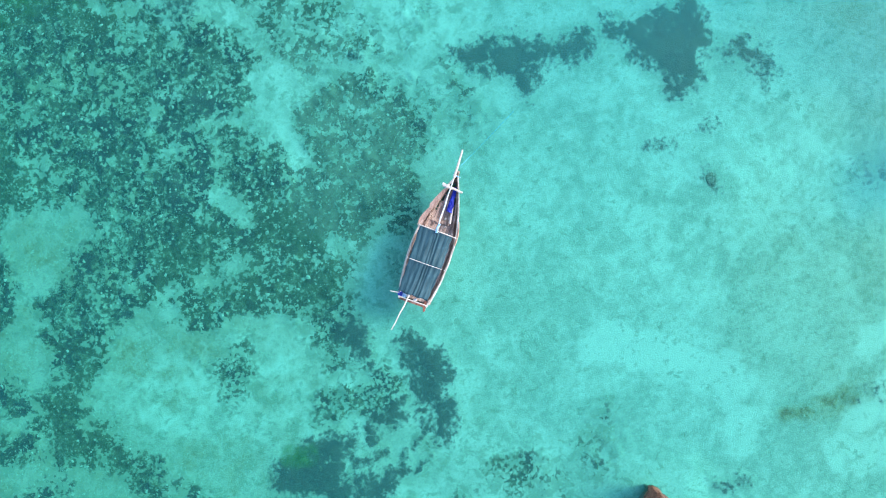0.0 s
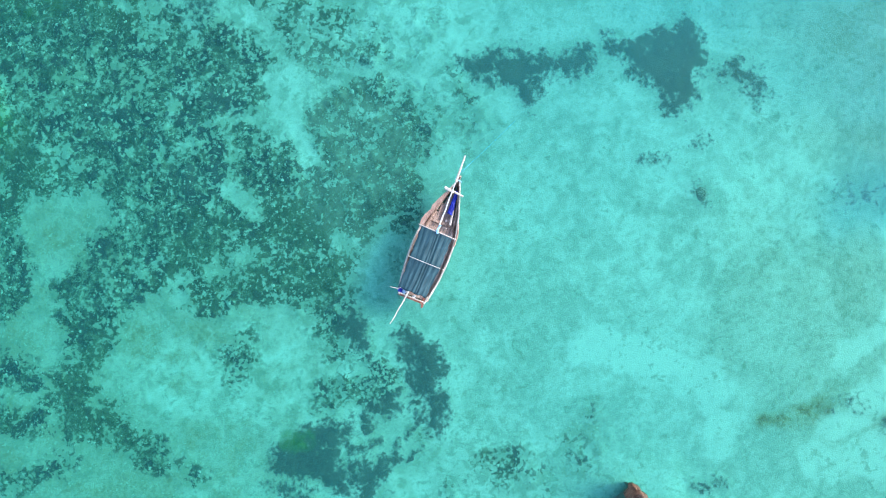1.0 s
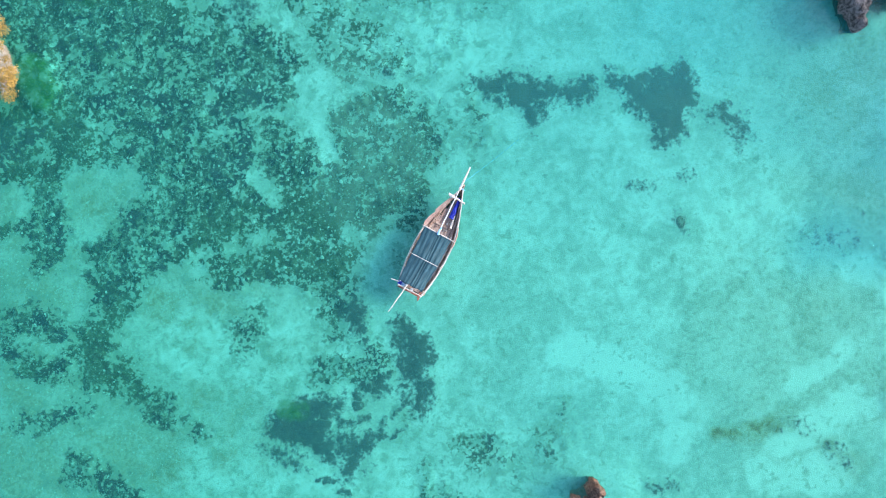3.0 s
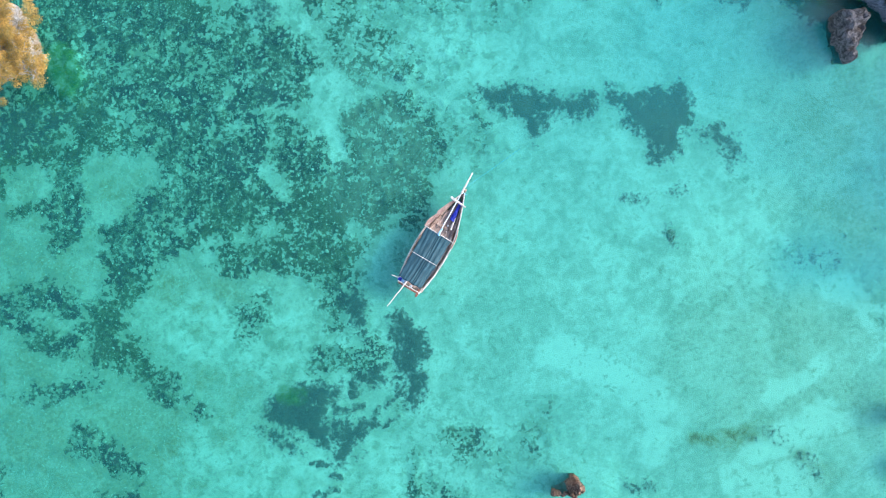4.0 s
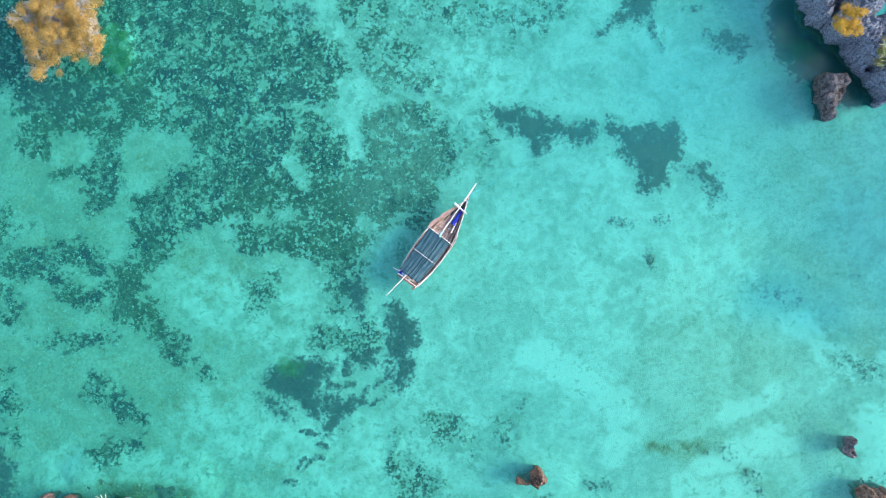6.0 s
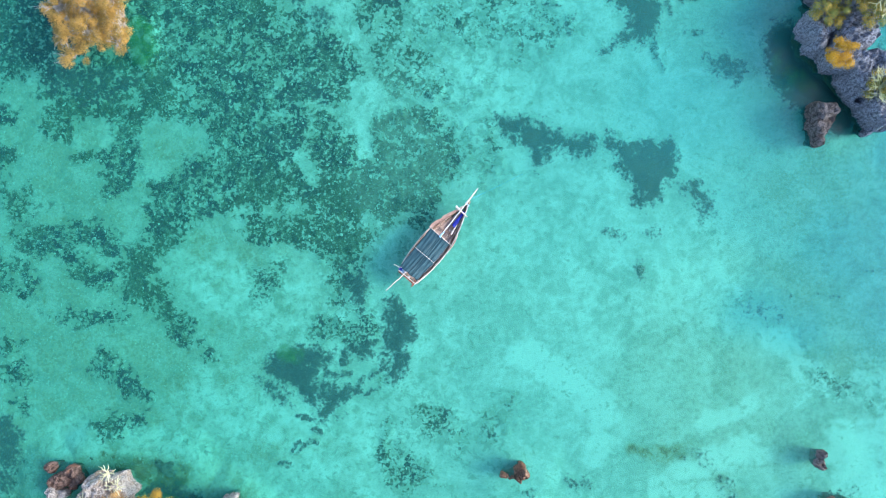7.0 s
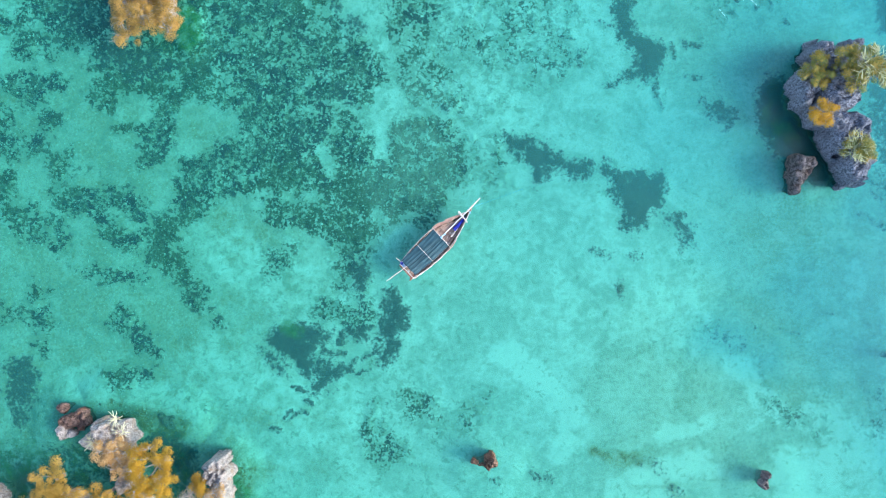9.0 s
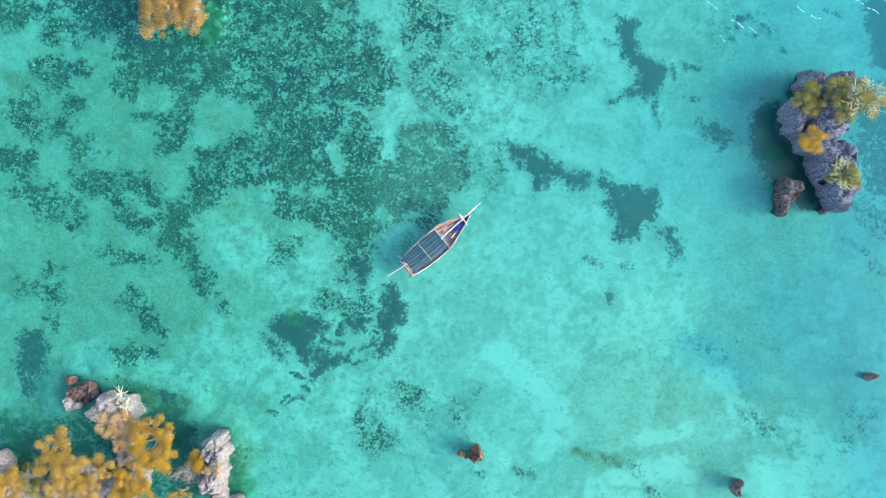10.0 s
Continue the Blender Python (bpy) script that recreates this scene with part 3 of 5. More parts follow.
WEED_MATS_H = [
    (0.39, [(-4.4, 27.5), (12.6, 27.5), (14.2, 20.9), (14.8, 16.5), (12.0, 15.0), (6.6, 12.5), (3.8, 10.5), (0.5, 13.2), (-2.8, 13.7), (-4.4, 18.7)]),
    (0.56, [(-0.6, 15.1), (4.9, 14.4), (3.3, 12.0), (0.5, 12.1)]),
    (0.52, [(2.5, 10.7), (6.6, 10.2), (6.8, 5.8), (4.4, 4.0), (2.3, 5.2)]),
    (0.5, [(-39.2, -2.7), (-38.1, -1.0), (-35.6, -1.0), (-35.8, -2.3), (-37.0, -2.7), (-35.8, -4.4), (-35.6, -5.3), (-37.0, -5.8), (-39.0, -4.5)]),
    (0.5, [(-38.7, -6.3), (-37.1, -6.1), (-37.1, -7.8), (-38.5, -8.2)]),
    (0.3, [(22.5, 23.6), (34.0, 24.2), (34.0, 19.2), (28.0, 18.1), (24.7, 20.9)]),
]
WEED_MATS_I = [
    (0.34, [(28.5, -11.8), (31.0, -11.8), (30.7, -15.3), (35.1, -17.5), (36.7, -21.4), (33.4, -19.7), (29.0, -18.1)]),
    (0.3, [(37.8, -13.7), (42.8, -13.7), (43.2, -19.7), (38.4, -20.3)]),
    (0.3, [(-5.0, -12.0), (-0.0, -13.7), (-0.6, -19.2), (-2.8, -17.5)]),
    (0.34, [(-34.6, 0.3), (-31.8, 0.0), (-28.5, -0.2), (-28.0, -1.6), (-29.6, -1.6), (-34.0, -0.5)]),
    (0.3, [(-41.7, -2.5), (-39.2, -2.7), (-39.8, -4.6), (-41.4, -4.1)]),
    (0.38, [(-31.5, -9.4), (-26.9, -9.0), (-27.4, -10.9), (-30.2, -11.5)]),
    (0.36, [(-22.2, -3.8), (-20.3, -5.5), (-20.2, -6.5), (-21.7, -6.3)]),
]
WEED_MATS = WEED_MATS_A + WEED_MATS_B + WEED_MATS_C + WEED_MATS_D + WEED_MATS_E + WEED_MATS_F + WEED_MATS_G + WEED_MATS_H + WEED_MATS_I
SAND_POCKETS_A = [
    (-19.8, 22.6, 0.38, -18.9, 23.1, 0.49, 0.8),
    (-18.5, 20.2, 0.44, -17.5, 20.3, 0.55, 0.8),
    (-20.6, 17.1, 0.55, -19.1, 17.0, 0.55, 0.8),
    (-18.8, 15.9, 0.49, -17.0, 15.4, 0.55, 0.8),
    (-15.0, 17.8, 0.38, -13.7, 18.4, 0.38, 0.8),
    (-11.8, 16.2, 0.66, -9.8, 17.0, 0.77, 1.1),
    (-11.1, 24.1, 0.55, -11.0, 23.2, 0.33, 0.8),
    (-7.7, 23.5, 0.77, -7.1, 22.2, 0.55, 0.8),
    (-8.0, 20.8, 0.38, -8.1, 18.8, 0.44, 0.8),
    (-11.3, 20.5, 0.44, -9.4, 21.1, 0.44, 0.8),
    (-12.5, 13.2, 0.55, -11.6, 13.4, 0.55, 0.8),
    (-9.6, 14.3, 0.44, -7.3, 13.2, 0.49, 0.8),
    (-13.4, 20.8, 0.33, -13.1, 20.7, 0.33, 0.8),
]
SAND_POCKETS_B = [
    (-9.1, 13.2, 0.49, -9.2, 11.8, 0.44, 0.9),
    (-17.2, 11.2, 0.44, -16.9, 10.3, 0.44, 0.8),
    (-20.1, 9.4, 0.55, -19.8, 8.4, 0.49, 0.8),
    (-17.1, 7.9, 0.49, -15.5, 8.2, 0.55, 0.9),
    (-16.8, 6.7, 0.49, -15.9, 6.1, 0.44, 0.8),
    (-18.7, 5.7, 0.55, -16.7, 5.0, 0.44, 0.9),
    (-14.2, 5.6, 0.44, -13.8, 6.0, 0.38, 0.8),
    (-9.7, 11.7, 0.49, -9.6, 10.2, 0.49, 0.8),
    (-10.4, 9.8, 0.66, -9.7, 7.3, 0.49, 1.15),
    (-7.0, 11.8, 0.77, -5.5, 10.5, 0.99, 0.8),
    (-5.0, 12.4, 0.77, -5.1, 9.2, 0.66, 0.8),
    (-4.2, 7.1, 0.38, -4.0, 6.6, 0.44, 0.8),
    (-12.3, 5.2, 0.77, -9.7, 4.9, 0.88, 0.7),
]
SAND_POCKETS_C = [
    (-9.0, 8.3, 0.33, -7.7, 7.7, 0.33, 0.8),
    (-5.9, 3.8, 0.66, -5.0, 1.6, 0.99, 0.8),
    (-8.2, 9.9, 0.27, -7.9, 11.0, 0.27, 0.6),
    (-1.1, 5.2, 0.44, -0.6, 4.7, 0.49, 0.8),
    (-2.4, 3.3, 0.44, -1.8, 3.8, 0.44, 0.7),
    (-3.3, 10.5, 0.27, -1.9, 9.4, 0.33, 0.6),
    (-1.1, 11.0, 0.38, -0.3, 9.9, 0.49, 0.7),
    (-6.9, 6.1, 0.27, -6.2, 5.2, 0.33, 0.6),
    (-7.7, 3.6, 0.33, -7.3, 3.3, 0.27, 0.7),
    (-14.5, 7.7, 0.33, -13.2, 8.5, 0.33, 0.6),
    (-15.4, 11.0, 0.33, -14.7, 10.5, 0.33, 0.6),
    (-29.8, 18.7, 0.44, -28.8, 18.5, 0.49, 0.8),
    (-26.8, 17.5, 0.49, -24.4, 17.7, 0.55, 0.8),
]
SAND_POCKETS_D = [
    (-24.4, 17.7, 0.55, -22.7, 19.1, 0.49, 0.8),
    (-25.2, 17.0, 0.55, -23.6, 16.2, 0.44, 0.9),
    (-28.8, 15.6, 0.49, -26.9, 15.5, 0.38, 0.9),
    (-28.8, 14.2, 0.66, -26.8, 14.0, 0.55, 1.1),
    (-28.2, 12.0, 0.49, -26.3, 11.4, 0.44, 0.8),
    (-36.8, 20.5, 0.38, -36.1, 20.3, 0.27, 0.9),
    (-38.4, 17.8, 0.33, -38.0, 17.4, 0.33, 0.9),
    (-37.7, -3.0, 0.49, -37.5, -3.1, 0.49, 0.9),
    (-33.1, 4.4, 0.44, -32.6, 4.3, 0.33, 0.7),
    (-22.5, 6.1, 0.44, -22.1, 5.2, 0.55, 0.9),
    (-22.5, 3.4, 0.44, -21.3, 3.1, 0.49, 0.8),
    (-24.7, 3.1, 0.44, -23.9, 2.5, 0.38, 0.6),
    (-39.5, 12.9, 0.38, -38.7, 14.3, 0.49, 0.7),
]
SAND_POCKETS_E = [
    (-38.4, 3.8, 0.66, -37.7, 3.4, 0.44, 0.8),
    (-4.4, 5.0, 0.55, -3.3, 5.2, 0.44, 0.6),
    (-7.1, 7.7, 0.33, -6.2, 7.1, 0.33, 0.6),
    (-2.5, 7.7, 0.38, -1.7, 7.9, 0.33, 0.7),
    (0.5, 9.4, 0.49, 1.7, 9.8, 0.44, 0.8),
    (-0.0, 6.1, 0.55, 1.1, 5.2, 0.55, 0.8),
    (-12.1, 9.4, 0.33, -11.3, 7.7, 0.38, 0.5),
    (-8.8, 5.0, 0.33, -8.4, 3.8, 0.33, 0.6),
    (-14.3, 13.2, 0.38, -13.7, 12.4, 0.33, 0.6),
]
SAND_POCKETS = SAND_POCKETS_A + SAND_POCKETS_B + SAND_POCKETS_C + SAND_POCKETS_D + SAND_POCKETS_E
GRASS_FAR_A = [
    (23.6, 17.7, 0.2, 23.9, 17.3, 0.2, 0.7),
    (17.1, -20.5, 0.5, 19.5, -21.8, 0.6, 0.42),
    (20.3, -23.3, 0.5, 20.9, -24.8, 0.8, 0.5),
]
GRASS_FAR_B = [
    (29.0, -26.6, 0.8, 30.7, -26.6, 0.9, 0.5),
    (42.6, 23.5, 1.3, 43.4, 18.6, 1.3, 1.5),
    (25.2, -9.3, 1.4, 26.9, -10.4, 1.1, 0.42),
    (42.2, -1.6, 0.8, 42.8, -2.2, 0.8, 0.5),
]
GRASS_FAR = GRASS_FAR_A + GRASS_FAR_B
ALGAE_A = [
    (-22.3, 22.4, 1.4, -22.3, 20.4, 1.2, 0.75),
    (-29.1, 18.1, 1.4, -24.7, 19.0, 1.2, 0.2),
    (-14.5, -6.8, 0.8, -13.7, -7.0, 0.8, 0.62),
    (-26.3, -14.5, 1.4, -24.7, -15.6, 0.9, 0.25),
    (-29.1, -13.7, 1.6, -26.3, -14.2, 1.1, 0.25),
    (-20.9, -19.7, 1.1, -19.2, -23.0, 1.4, 0.6),
    (-37.3, -19.7, 2.2, -39.5, -22.4, 2.2, 0.5),
    (14.0, -19.9, 0.5, 16.4, -20.4, 0.5, 0.25),
    (20.3, -23.5, 0.5, 21.1, -24.1, 0.7, 0.2),
]
ALGAE_B = [
    (-17.6, 28.0, 2.7, -13.2, 26.4, 2.7, 0.34),
    (-39.5, -19.2, 3.3, -34.0, -18.1, 2.4, 0.38),
    (-25.8, -18.1, 1.9, -24.7, -23.0, 2.2, 0.45),
    (-35.7, -22.4, 3.3, -29.6, -23.0, 2.7, 0.5),
    (-41.7, -17.5, 2.2, -39.5, -17.0, 1.6, 0.55),
    (-29.1, -14.1, 1.2, -25.0, -14.7, 0.9, 0.3),
    (-30.7, -13.1, 1.1, -26.3, -13.7, 0.9, 0.2),
    (31.2, 10.5, 1.1, 32.9, 8.3, 1.1, 0.5),
]
ALGAE = ALGAE_A + ALGAE_B
GRASS_SHADE_A = [
    # west of the eastern islet: dark weed plus its shade painted into the bed
    (31.9, 13.7, 1.1, 31.9, 11.0, 1.4, 0.95),
    (32.2, 10.2, 1.4, 33.7, 7.7, 1.4, 1),
    (34.3, 7.2, 1.1, 36.2, 5.0, 1.0, 1),
    (-29.6, 20.3, 1.6, -27.4, 18.7, 1.6, 0.85),
    (-27.4, 18.1, 1.4, -24.7, 18.7, 1.1, 0.7),
    (-31.8, 22.0, 1.1, -30.2, 23.1, 1.3, 0.6),
    # around the western mangroves: dark weed, with their shade put into the colour
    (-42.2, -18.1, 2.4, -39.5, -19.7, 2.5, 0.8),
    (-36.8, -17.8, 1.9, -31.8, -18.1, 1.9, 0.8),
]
GRASS_SHADE_B = [
    # shade painted along with the weed again, between the western trees
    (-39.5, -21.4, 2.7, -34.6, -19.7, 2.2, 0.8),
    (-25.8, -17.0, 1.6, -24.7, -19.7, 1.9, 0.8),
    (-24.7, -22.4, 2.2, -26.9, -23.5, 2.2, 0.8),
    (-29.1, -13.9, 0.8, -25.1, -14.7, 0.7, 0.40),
    (-19.2, -23.5, 0.8, -19.8, -21.9, 0.7, 0.5),
    (42.8, 13.7, 2.7, 43.3, 7.7, 2.7, 1),
    (41.1, 4.4, 1.1, 43.3, 2.2, 1.6, 0.6),
    # near-black west flank and boulder gap: the islet's shade as bed colour
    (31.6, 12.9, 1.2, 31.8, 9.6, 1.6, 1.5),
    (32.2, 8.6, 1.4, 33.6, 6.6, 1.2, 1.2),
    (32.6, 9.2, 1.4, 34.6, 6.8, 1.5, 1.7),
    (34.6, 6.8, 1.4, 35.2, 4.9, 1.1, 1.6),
    # shade beneath the amber mangrove's crown, painted as near-black bed
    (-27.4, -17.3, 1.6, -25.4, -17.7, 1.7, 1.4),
]
GRASS_SHADE = GRASS_SHADE_A + GRASS_SHADE_B
TAN_A = [
    (-29.6, 10.5, 2.2, -25.2, 6.1, 2.0, 0.8),
    (-22.8, 12.4, 2.7, -20.9, 11.0, 2.0, 0.9),
    (-19.8, 2.8, 3.1, -17.0, 1.1, 2.2, 0.8),
    (-32.9, -2.2, 2.7, -36.8, 1.1, 2.2, 0.7),
    (-24.7, -7.1, 2.7, -24.1, -8.7, 2.0, 0.9),
    (-37.9, 10.5, 2.2, -36.8, 6.1, 2.2, 0.6),
    (-39.5, -4.4, 2.7, -35.7, -9.8, 2.7, 0.6),
    (-29.6, -6.5, 2.2, -30.7, -9.3, 2.0, 0.55),
    (-12.1, -2.2, 2.7, -16.5, -4.4, 2.7, 0.5),
]
TAN_B = [
    (21.9, -14.2, 4.4, 18.6, -19.7, 4.4, 0.4),
    (14.8, -14.2, 2.7, 17.5, -10.9, 3.3, 0.35),
    (13.3, -19.7, 0.7, 17.2, -20.4, 0.8, 1.15),
    (20.3, -23.5, 0.9, 21.1, -25.2, 1.2, 0.9),
    (25.8, -21.4, 3.3, 30.1, -19.7, 3.3, 0.35),
    (-33.8, 9.7, 12.1, -32.8, -6.5, 13.3, 0.8),
    (-30.4, -13.2, 1.1, -25.2, -14.9, 1.4, 1.7),
    (-19.2, -8.7, 8.8, -26.3, -14.2, 8.8, 0.42),
]
TAN_C = [
    (33.0, 0.0, 7.0, 36.0, -14.0, 8.0, 0.6),
    (-19.6, -19.0, 0.9, -19.4, -23.0, 1.1, 1.5),
    (-34.6, -16.0, 1.3, -31.5, -16.6, 1.3, 0.9),
    (40.0, -2.0, 5.0, 41.0, -18.0, 5.0, 0.5),
    (24.0, 20.0, 4.0, 31.0, 18.0, 4.0, 0.3),
]
TAN = TAN_A + TAN_B + TAN_C
SILT_A = [
    (4.4, -10.1, 1.0, 9.3, -14.0, 1.4, 0.9),
    (9.3, -14.0, 1.4, 11.2, -17.0, 1.3, 0.9),
    (11.2, -17.2, 1.2, 10.1, -19.4, 1.0, 0.8),
    (8.8, -3.3, 3.3, 12.0, -5.5, 3.3, 0.4),
    (6.6, -0.5, 6.0, 18.6, -6.5, 8.2, 0.36),
    (12.0, 10.5, 2.7, 14.2, 1.1, 3.8, 0.34),
    (34.0, -22.4, 2.7, 39.5, -21.4, 2.7, 0.75),
    (30.7, -22.2, 2.0, 31.8, -26.0, 2.7, 0.75),
]
SILT_B = [
    (36.2, -24.1, 3.3, 40.6, -25.2, 3.3, 0.5),
    (27.1, -12.6, 1.1, 30.1, -16.4, 1.4, 0.75),
    (30.1, -17.0, 1.4, 36.7, -19.2, 1.6, 0.75),
    (23.0, -6.5, 1.1, 24.7, -8.2, 0.9, 0.6),
    (-0.0, -7.1, 1.6, -2.2, -14.2, 1.6, 0.4),
    (28.5, -17.5, 1.4, 34.0, -17.5, 1.4, 0.45),
    (-19.8, -16.4, 2.2, -15.4, -18.6, 2.2, 0.4),
    (-21.7, 22.4, 1.3, -21.9, 20.6, 1.1, 1.1),
]
SILT_C = [
    (1.0, 23.0, 5.5, 13.0, 22.0, 7.0, 0.5),
    (17.5, -22.2, 1.2, 22.5, -21.2, 1.8, 0.85),
    (15.2, -23.6, 1.2, 19.5, -25.6, 1.8, 0.8),
    (19.0, -18.6, 0.8, 24.0, -17.0, 1.2, 0.7),
    # bed lightened north of the western rocks, to offset shade they cast
    (-34.0, -10.6, 1.6, -23.5, -12.4, 1.8, 0.6),
    (0.5, 15.5, 3.5, 7.0, 13.5, 3.5, 0.55),
    (-19.0, 0.5, 3.5, -9.0, -4.5, 4.0, 0.5),
    (-22.0, -9.0, 3.5, -10.0, -15.0, 5.0, 0.5),
    (-4.5, 19.0, 2.0, -5.5, 8.0, 2.2, 0.5),
]
SILT = SILT_A + SILT_B + SILT_C
DEEP_A = [
    (38.4, -6.5, 6.0, 42.8, -14.2, 6.0, 0.85),
    (41.7, -18.6, 3.3, 43.3, -23.5, 3.3, 0.8),
    (25.2, -9.3, 2.7, 28.5, -12.0, 2.2, 0.7),
    (39.5, -2.2, 3.3, 42.8, -6.5, 3.3, 0.6),
    (32.9, -5.5, 4.4, 35.1, -10.9, 3.8, 0.7),
    (40.6, 20.9, 3.8, 42.8, 7.7, 3.8, 0.8),
    (34.0, 22.0, 4.9, 29.6, 13.2, 4.4, 0.42),
    (31.2, 2.2, 4.9, 23.0, 7.7, 4.9, 0.3),
]
DEEP_B = [
    (24.7, -0.5, 2.7, 28.5, -3.3, 3.8, 0.3),
    (41.7, 17.6, 3.8, 43.9, 8.8, 3.8, 1),
    (41.7, 5.5, 2.7, 43.9, 1.1, 3.3, 1),
    (39.5, 2.2, 3.3, 42.8, 3.9, 3.8, 1),
    (42.5, 11.0, 2.7, 42.8, 6.1, 3.3, 1),
    (35.6, 2.8, 2.2, 39.5, 0.6, 2.7, 0.5),
    (35.1, 0.6, 2.2, 39.5, -1.1, 2.2, 0.4),
]
DEEP = DEEP_A + DEEP_B
CHOP = [
    (36.2, 23.1, 3.3, 44.9, 20.9, 4.9, 0.35),
    (26.3, 22.0, 2.7, 28.5, 20.9, 2.2, 0.6),
    (43.9, 10.5, 3.3, 44.9, 2.2, 3.3, 0.15),
    (32.3, 14.3, 2.7, 33.4, 6.6, 2.7, 0.9),
    (39.5, 26.4, 4.4, 47.1, 24.2, 4.9, 0.4),
]
SHELF = [
    (-22.3, 22.5, 1.5, -22.3, 20.8, 1.2, 1),
    (-20.9, -19.7, 1.1, -19.2, -23.0, 1.4, 0.5),
    (-29.1, -13.7, 1.6, -26.3, -14.2, 1.1, 0.5),
    (3.0, -20.1, 3.3, 3.3, -20.3, 3.3, 0.5),
    (-31.5, -13.2, 3.3, -25.2, -14.5, 2.9, 1.2),
    (-21.6, -18.8, 3.0, -21.8, -23.0, 3.3, 1.1),
    (28.8, -23.0, 3.3, 28.9, -23.2, 3.3, 0.5),
    (29.4, -27.4, 3.3, 30.5, -27.8, 3.3, 0.5),
    (41.9, -12.5, 3.3, 42.0, -12.5, 3.3, 0.5),
    (33.4, 5.0, 2.2, 34.0, 5.2, 2.2, 1),
    (-35.9, -13.7, 2.7, -34.8, -14.0, 2.7, 1.2),
]


def warped(rows, soft, amount, size, seed):
    def field(x, y):
        wx = x + amount * 2 * fbm(x / size, y / size, 4, seed)
        wy = y + amount * 2 * fbm(x / size, y / size, 4, seed + 5)
        return blob_field(wx, wy, rows, soft)
    return field


def outline_field(x, y, shapes, soft):
    """The strongest of closed outlines (strength, corners), each fading over its rim."""
    best = np.zeros_like(x)
    for strength, corners in shapes:
        P = np.array(corners)
        lo, hi = P.min(0) - soft, P.max(0) + soft
        sel = (x > lo[0]) & (x < hi[0]) & (y > lo[1]) & (y < hi[1])
        px, py = x[sel], y[sel]
        inside, near = np.zeros(px.shape, bool), np.full(px.shape, 1e9)
        for (ax, ay), (bx, by) in zip(P, np.roll(P, -1, 0)):
            ex, ey = bx - ax, by - ay
            u = np.clip(((px - ax) * ex + (py - ay) * ey) / (ex * ex + ey * ey + 1e-9), 0, 1)
            near = np.minimum(near, np.hypot(px - ax - u * ex, py - ay - u * ey))
            if ay != by:
                inside ^= ((ay > py) != (by > py)) & (px < ax + (py - ay) * ex / (by - ay))
        v = np.clip(0.5 + np.where(inside, near, -near) / (2 * soft), 0, 1)
        best[sel] = np.maximum(best[sel], strength * v * v * (3 - 2 * v))
    return best


def warped_outlines(shapes, soft, amount, size, seed):
    def field(x, y):
        wx = x + amount * 2 * fbm(x / size, y / size, 4, seed)
        wy = y + amount * 2 * fbm(x / size, y / size, 4, seed + 5)
        return outline_field(wx, wy, shapes, soft)
    return field


beds_field = warped_outlines(SEAGRASS_BEDS, 0.95, 0.65, 1.1, 1)
# tufts and far grass, together with shade painted around the islets
tuft_shade_field = warped(SEAGRASS_TUFTS + GRASS_FAR + GRASS_SHADE, 0.7, 0.5, 1.1, 1)
mats_field = warped_outlines([(s + 0.45 + 0.26 * (c[0][0] < -20), c) for s, c in WEED_MATS], 1.2, 0.9, 1.6, 2)
pocket_field = warped(SAND_POCKETS, 0.6, 0.55, 0.9, 14)
algae_field = warped(ALGAE, 0.45, 0.7, 2.0, 3)
tan_field = warped(TAN, 0.7, 1.2, 3.0, 4)
silt_field = warped(SILT, 0.7, 1.5, 4.0, 6)
deep_field = warped(DEEP, 0.9, 2.0, 6.0, 8)
stubble_field = warped([(-1.6, 13.0, 2.6, -1.8, 7.0, 2.8, 1.0), (-4.6, 7.0, 1.8, -5.2, 3.6, 1.5, 0.7)], 0.6, 1.2, 2.6, 15)
shelf_field = warped(SHELF, 0.4, 0.5, 1.5, 9)


def grass_shade_field(x, y):
    return np.maximum(beds_field(x, y), tuft_shade_field(x, y))


def weed_core(x, y):
    fringe = blob_field(x, y, [(-2.8, 0.6, 1.3, 0.3, 7.5, 1.6, 0.42)], 0.9)
    return np.clip(mats_field(x, y) + fringe + 0.08 * np.clip(-(x - 2) / 10, 0, 1) + 0.12 * np.clip(-(x + 18) / 8, 0, 1) + 0.12 * np.clip(-(x + 6) / 8, 0, 1) * np.clip((y - 5) / 6, 0, 1) - 0.8 * pocket_field(x, y), -0.35, 1.3)


def weed_field(x, y):
    return weed_core(x, y) - 0.40 - 0.28 * np.clip((x + 2) / 6, 0, 1) + 0.8 * fbm(x / 3.2, y / 3.2, 4, 12) + 0.9 * fbm(x / 1.2, y / 1.2, 4, 13)


def film_field(x, y):
    """Brown algal film: the mapped patches, and a thinner mottling all over the west."""
    thin = 0.95 * np.clip(-(x + 5) / 14, 0, 1) * np.clip(0.30 + 3.0 * fbm(x / 2.4, y / 2.4, 4, 61), 0, 1)
    return np.maximum(tan_field(x, y), thin)


def water_depth(x, y):
    offshore = 0.25 * np.clip((x + 1) / 14, 0, 1) * np.clip((y + 6) / 12, 0, 1)
    # depth cut west of the eastern islet: thinner haze deepens its shade in colour
    ledge = blob_field(x, y, [(31.8, 12.0, 2.6, 35.0, 5.0, 2.6, 0.6)], 1.0)
    return np.clip(deep_field(x, y) - ledge + offshore + 0.14 * np.clip((x - 24) / 8, 0, 1) + 0.22 * fbm(x / 14, y / 14, 3, 31) + 0.03, 0, 1)


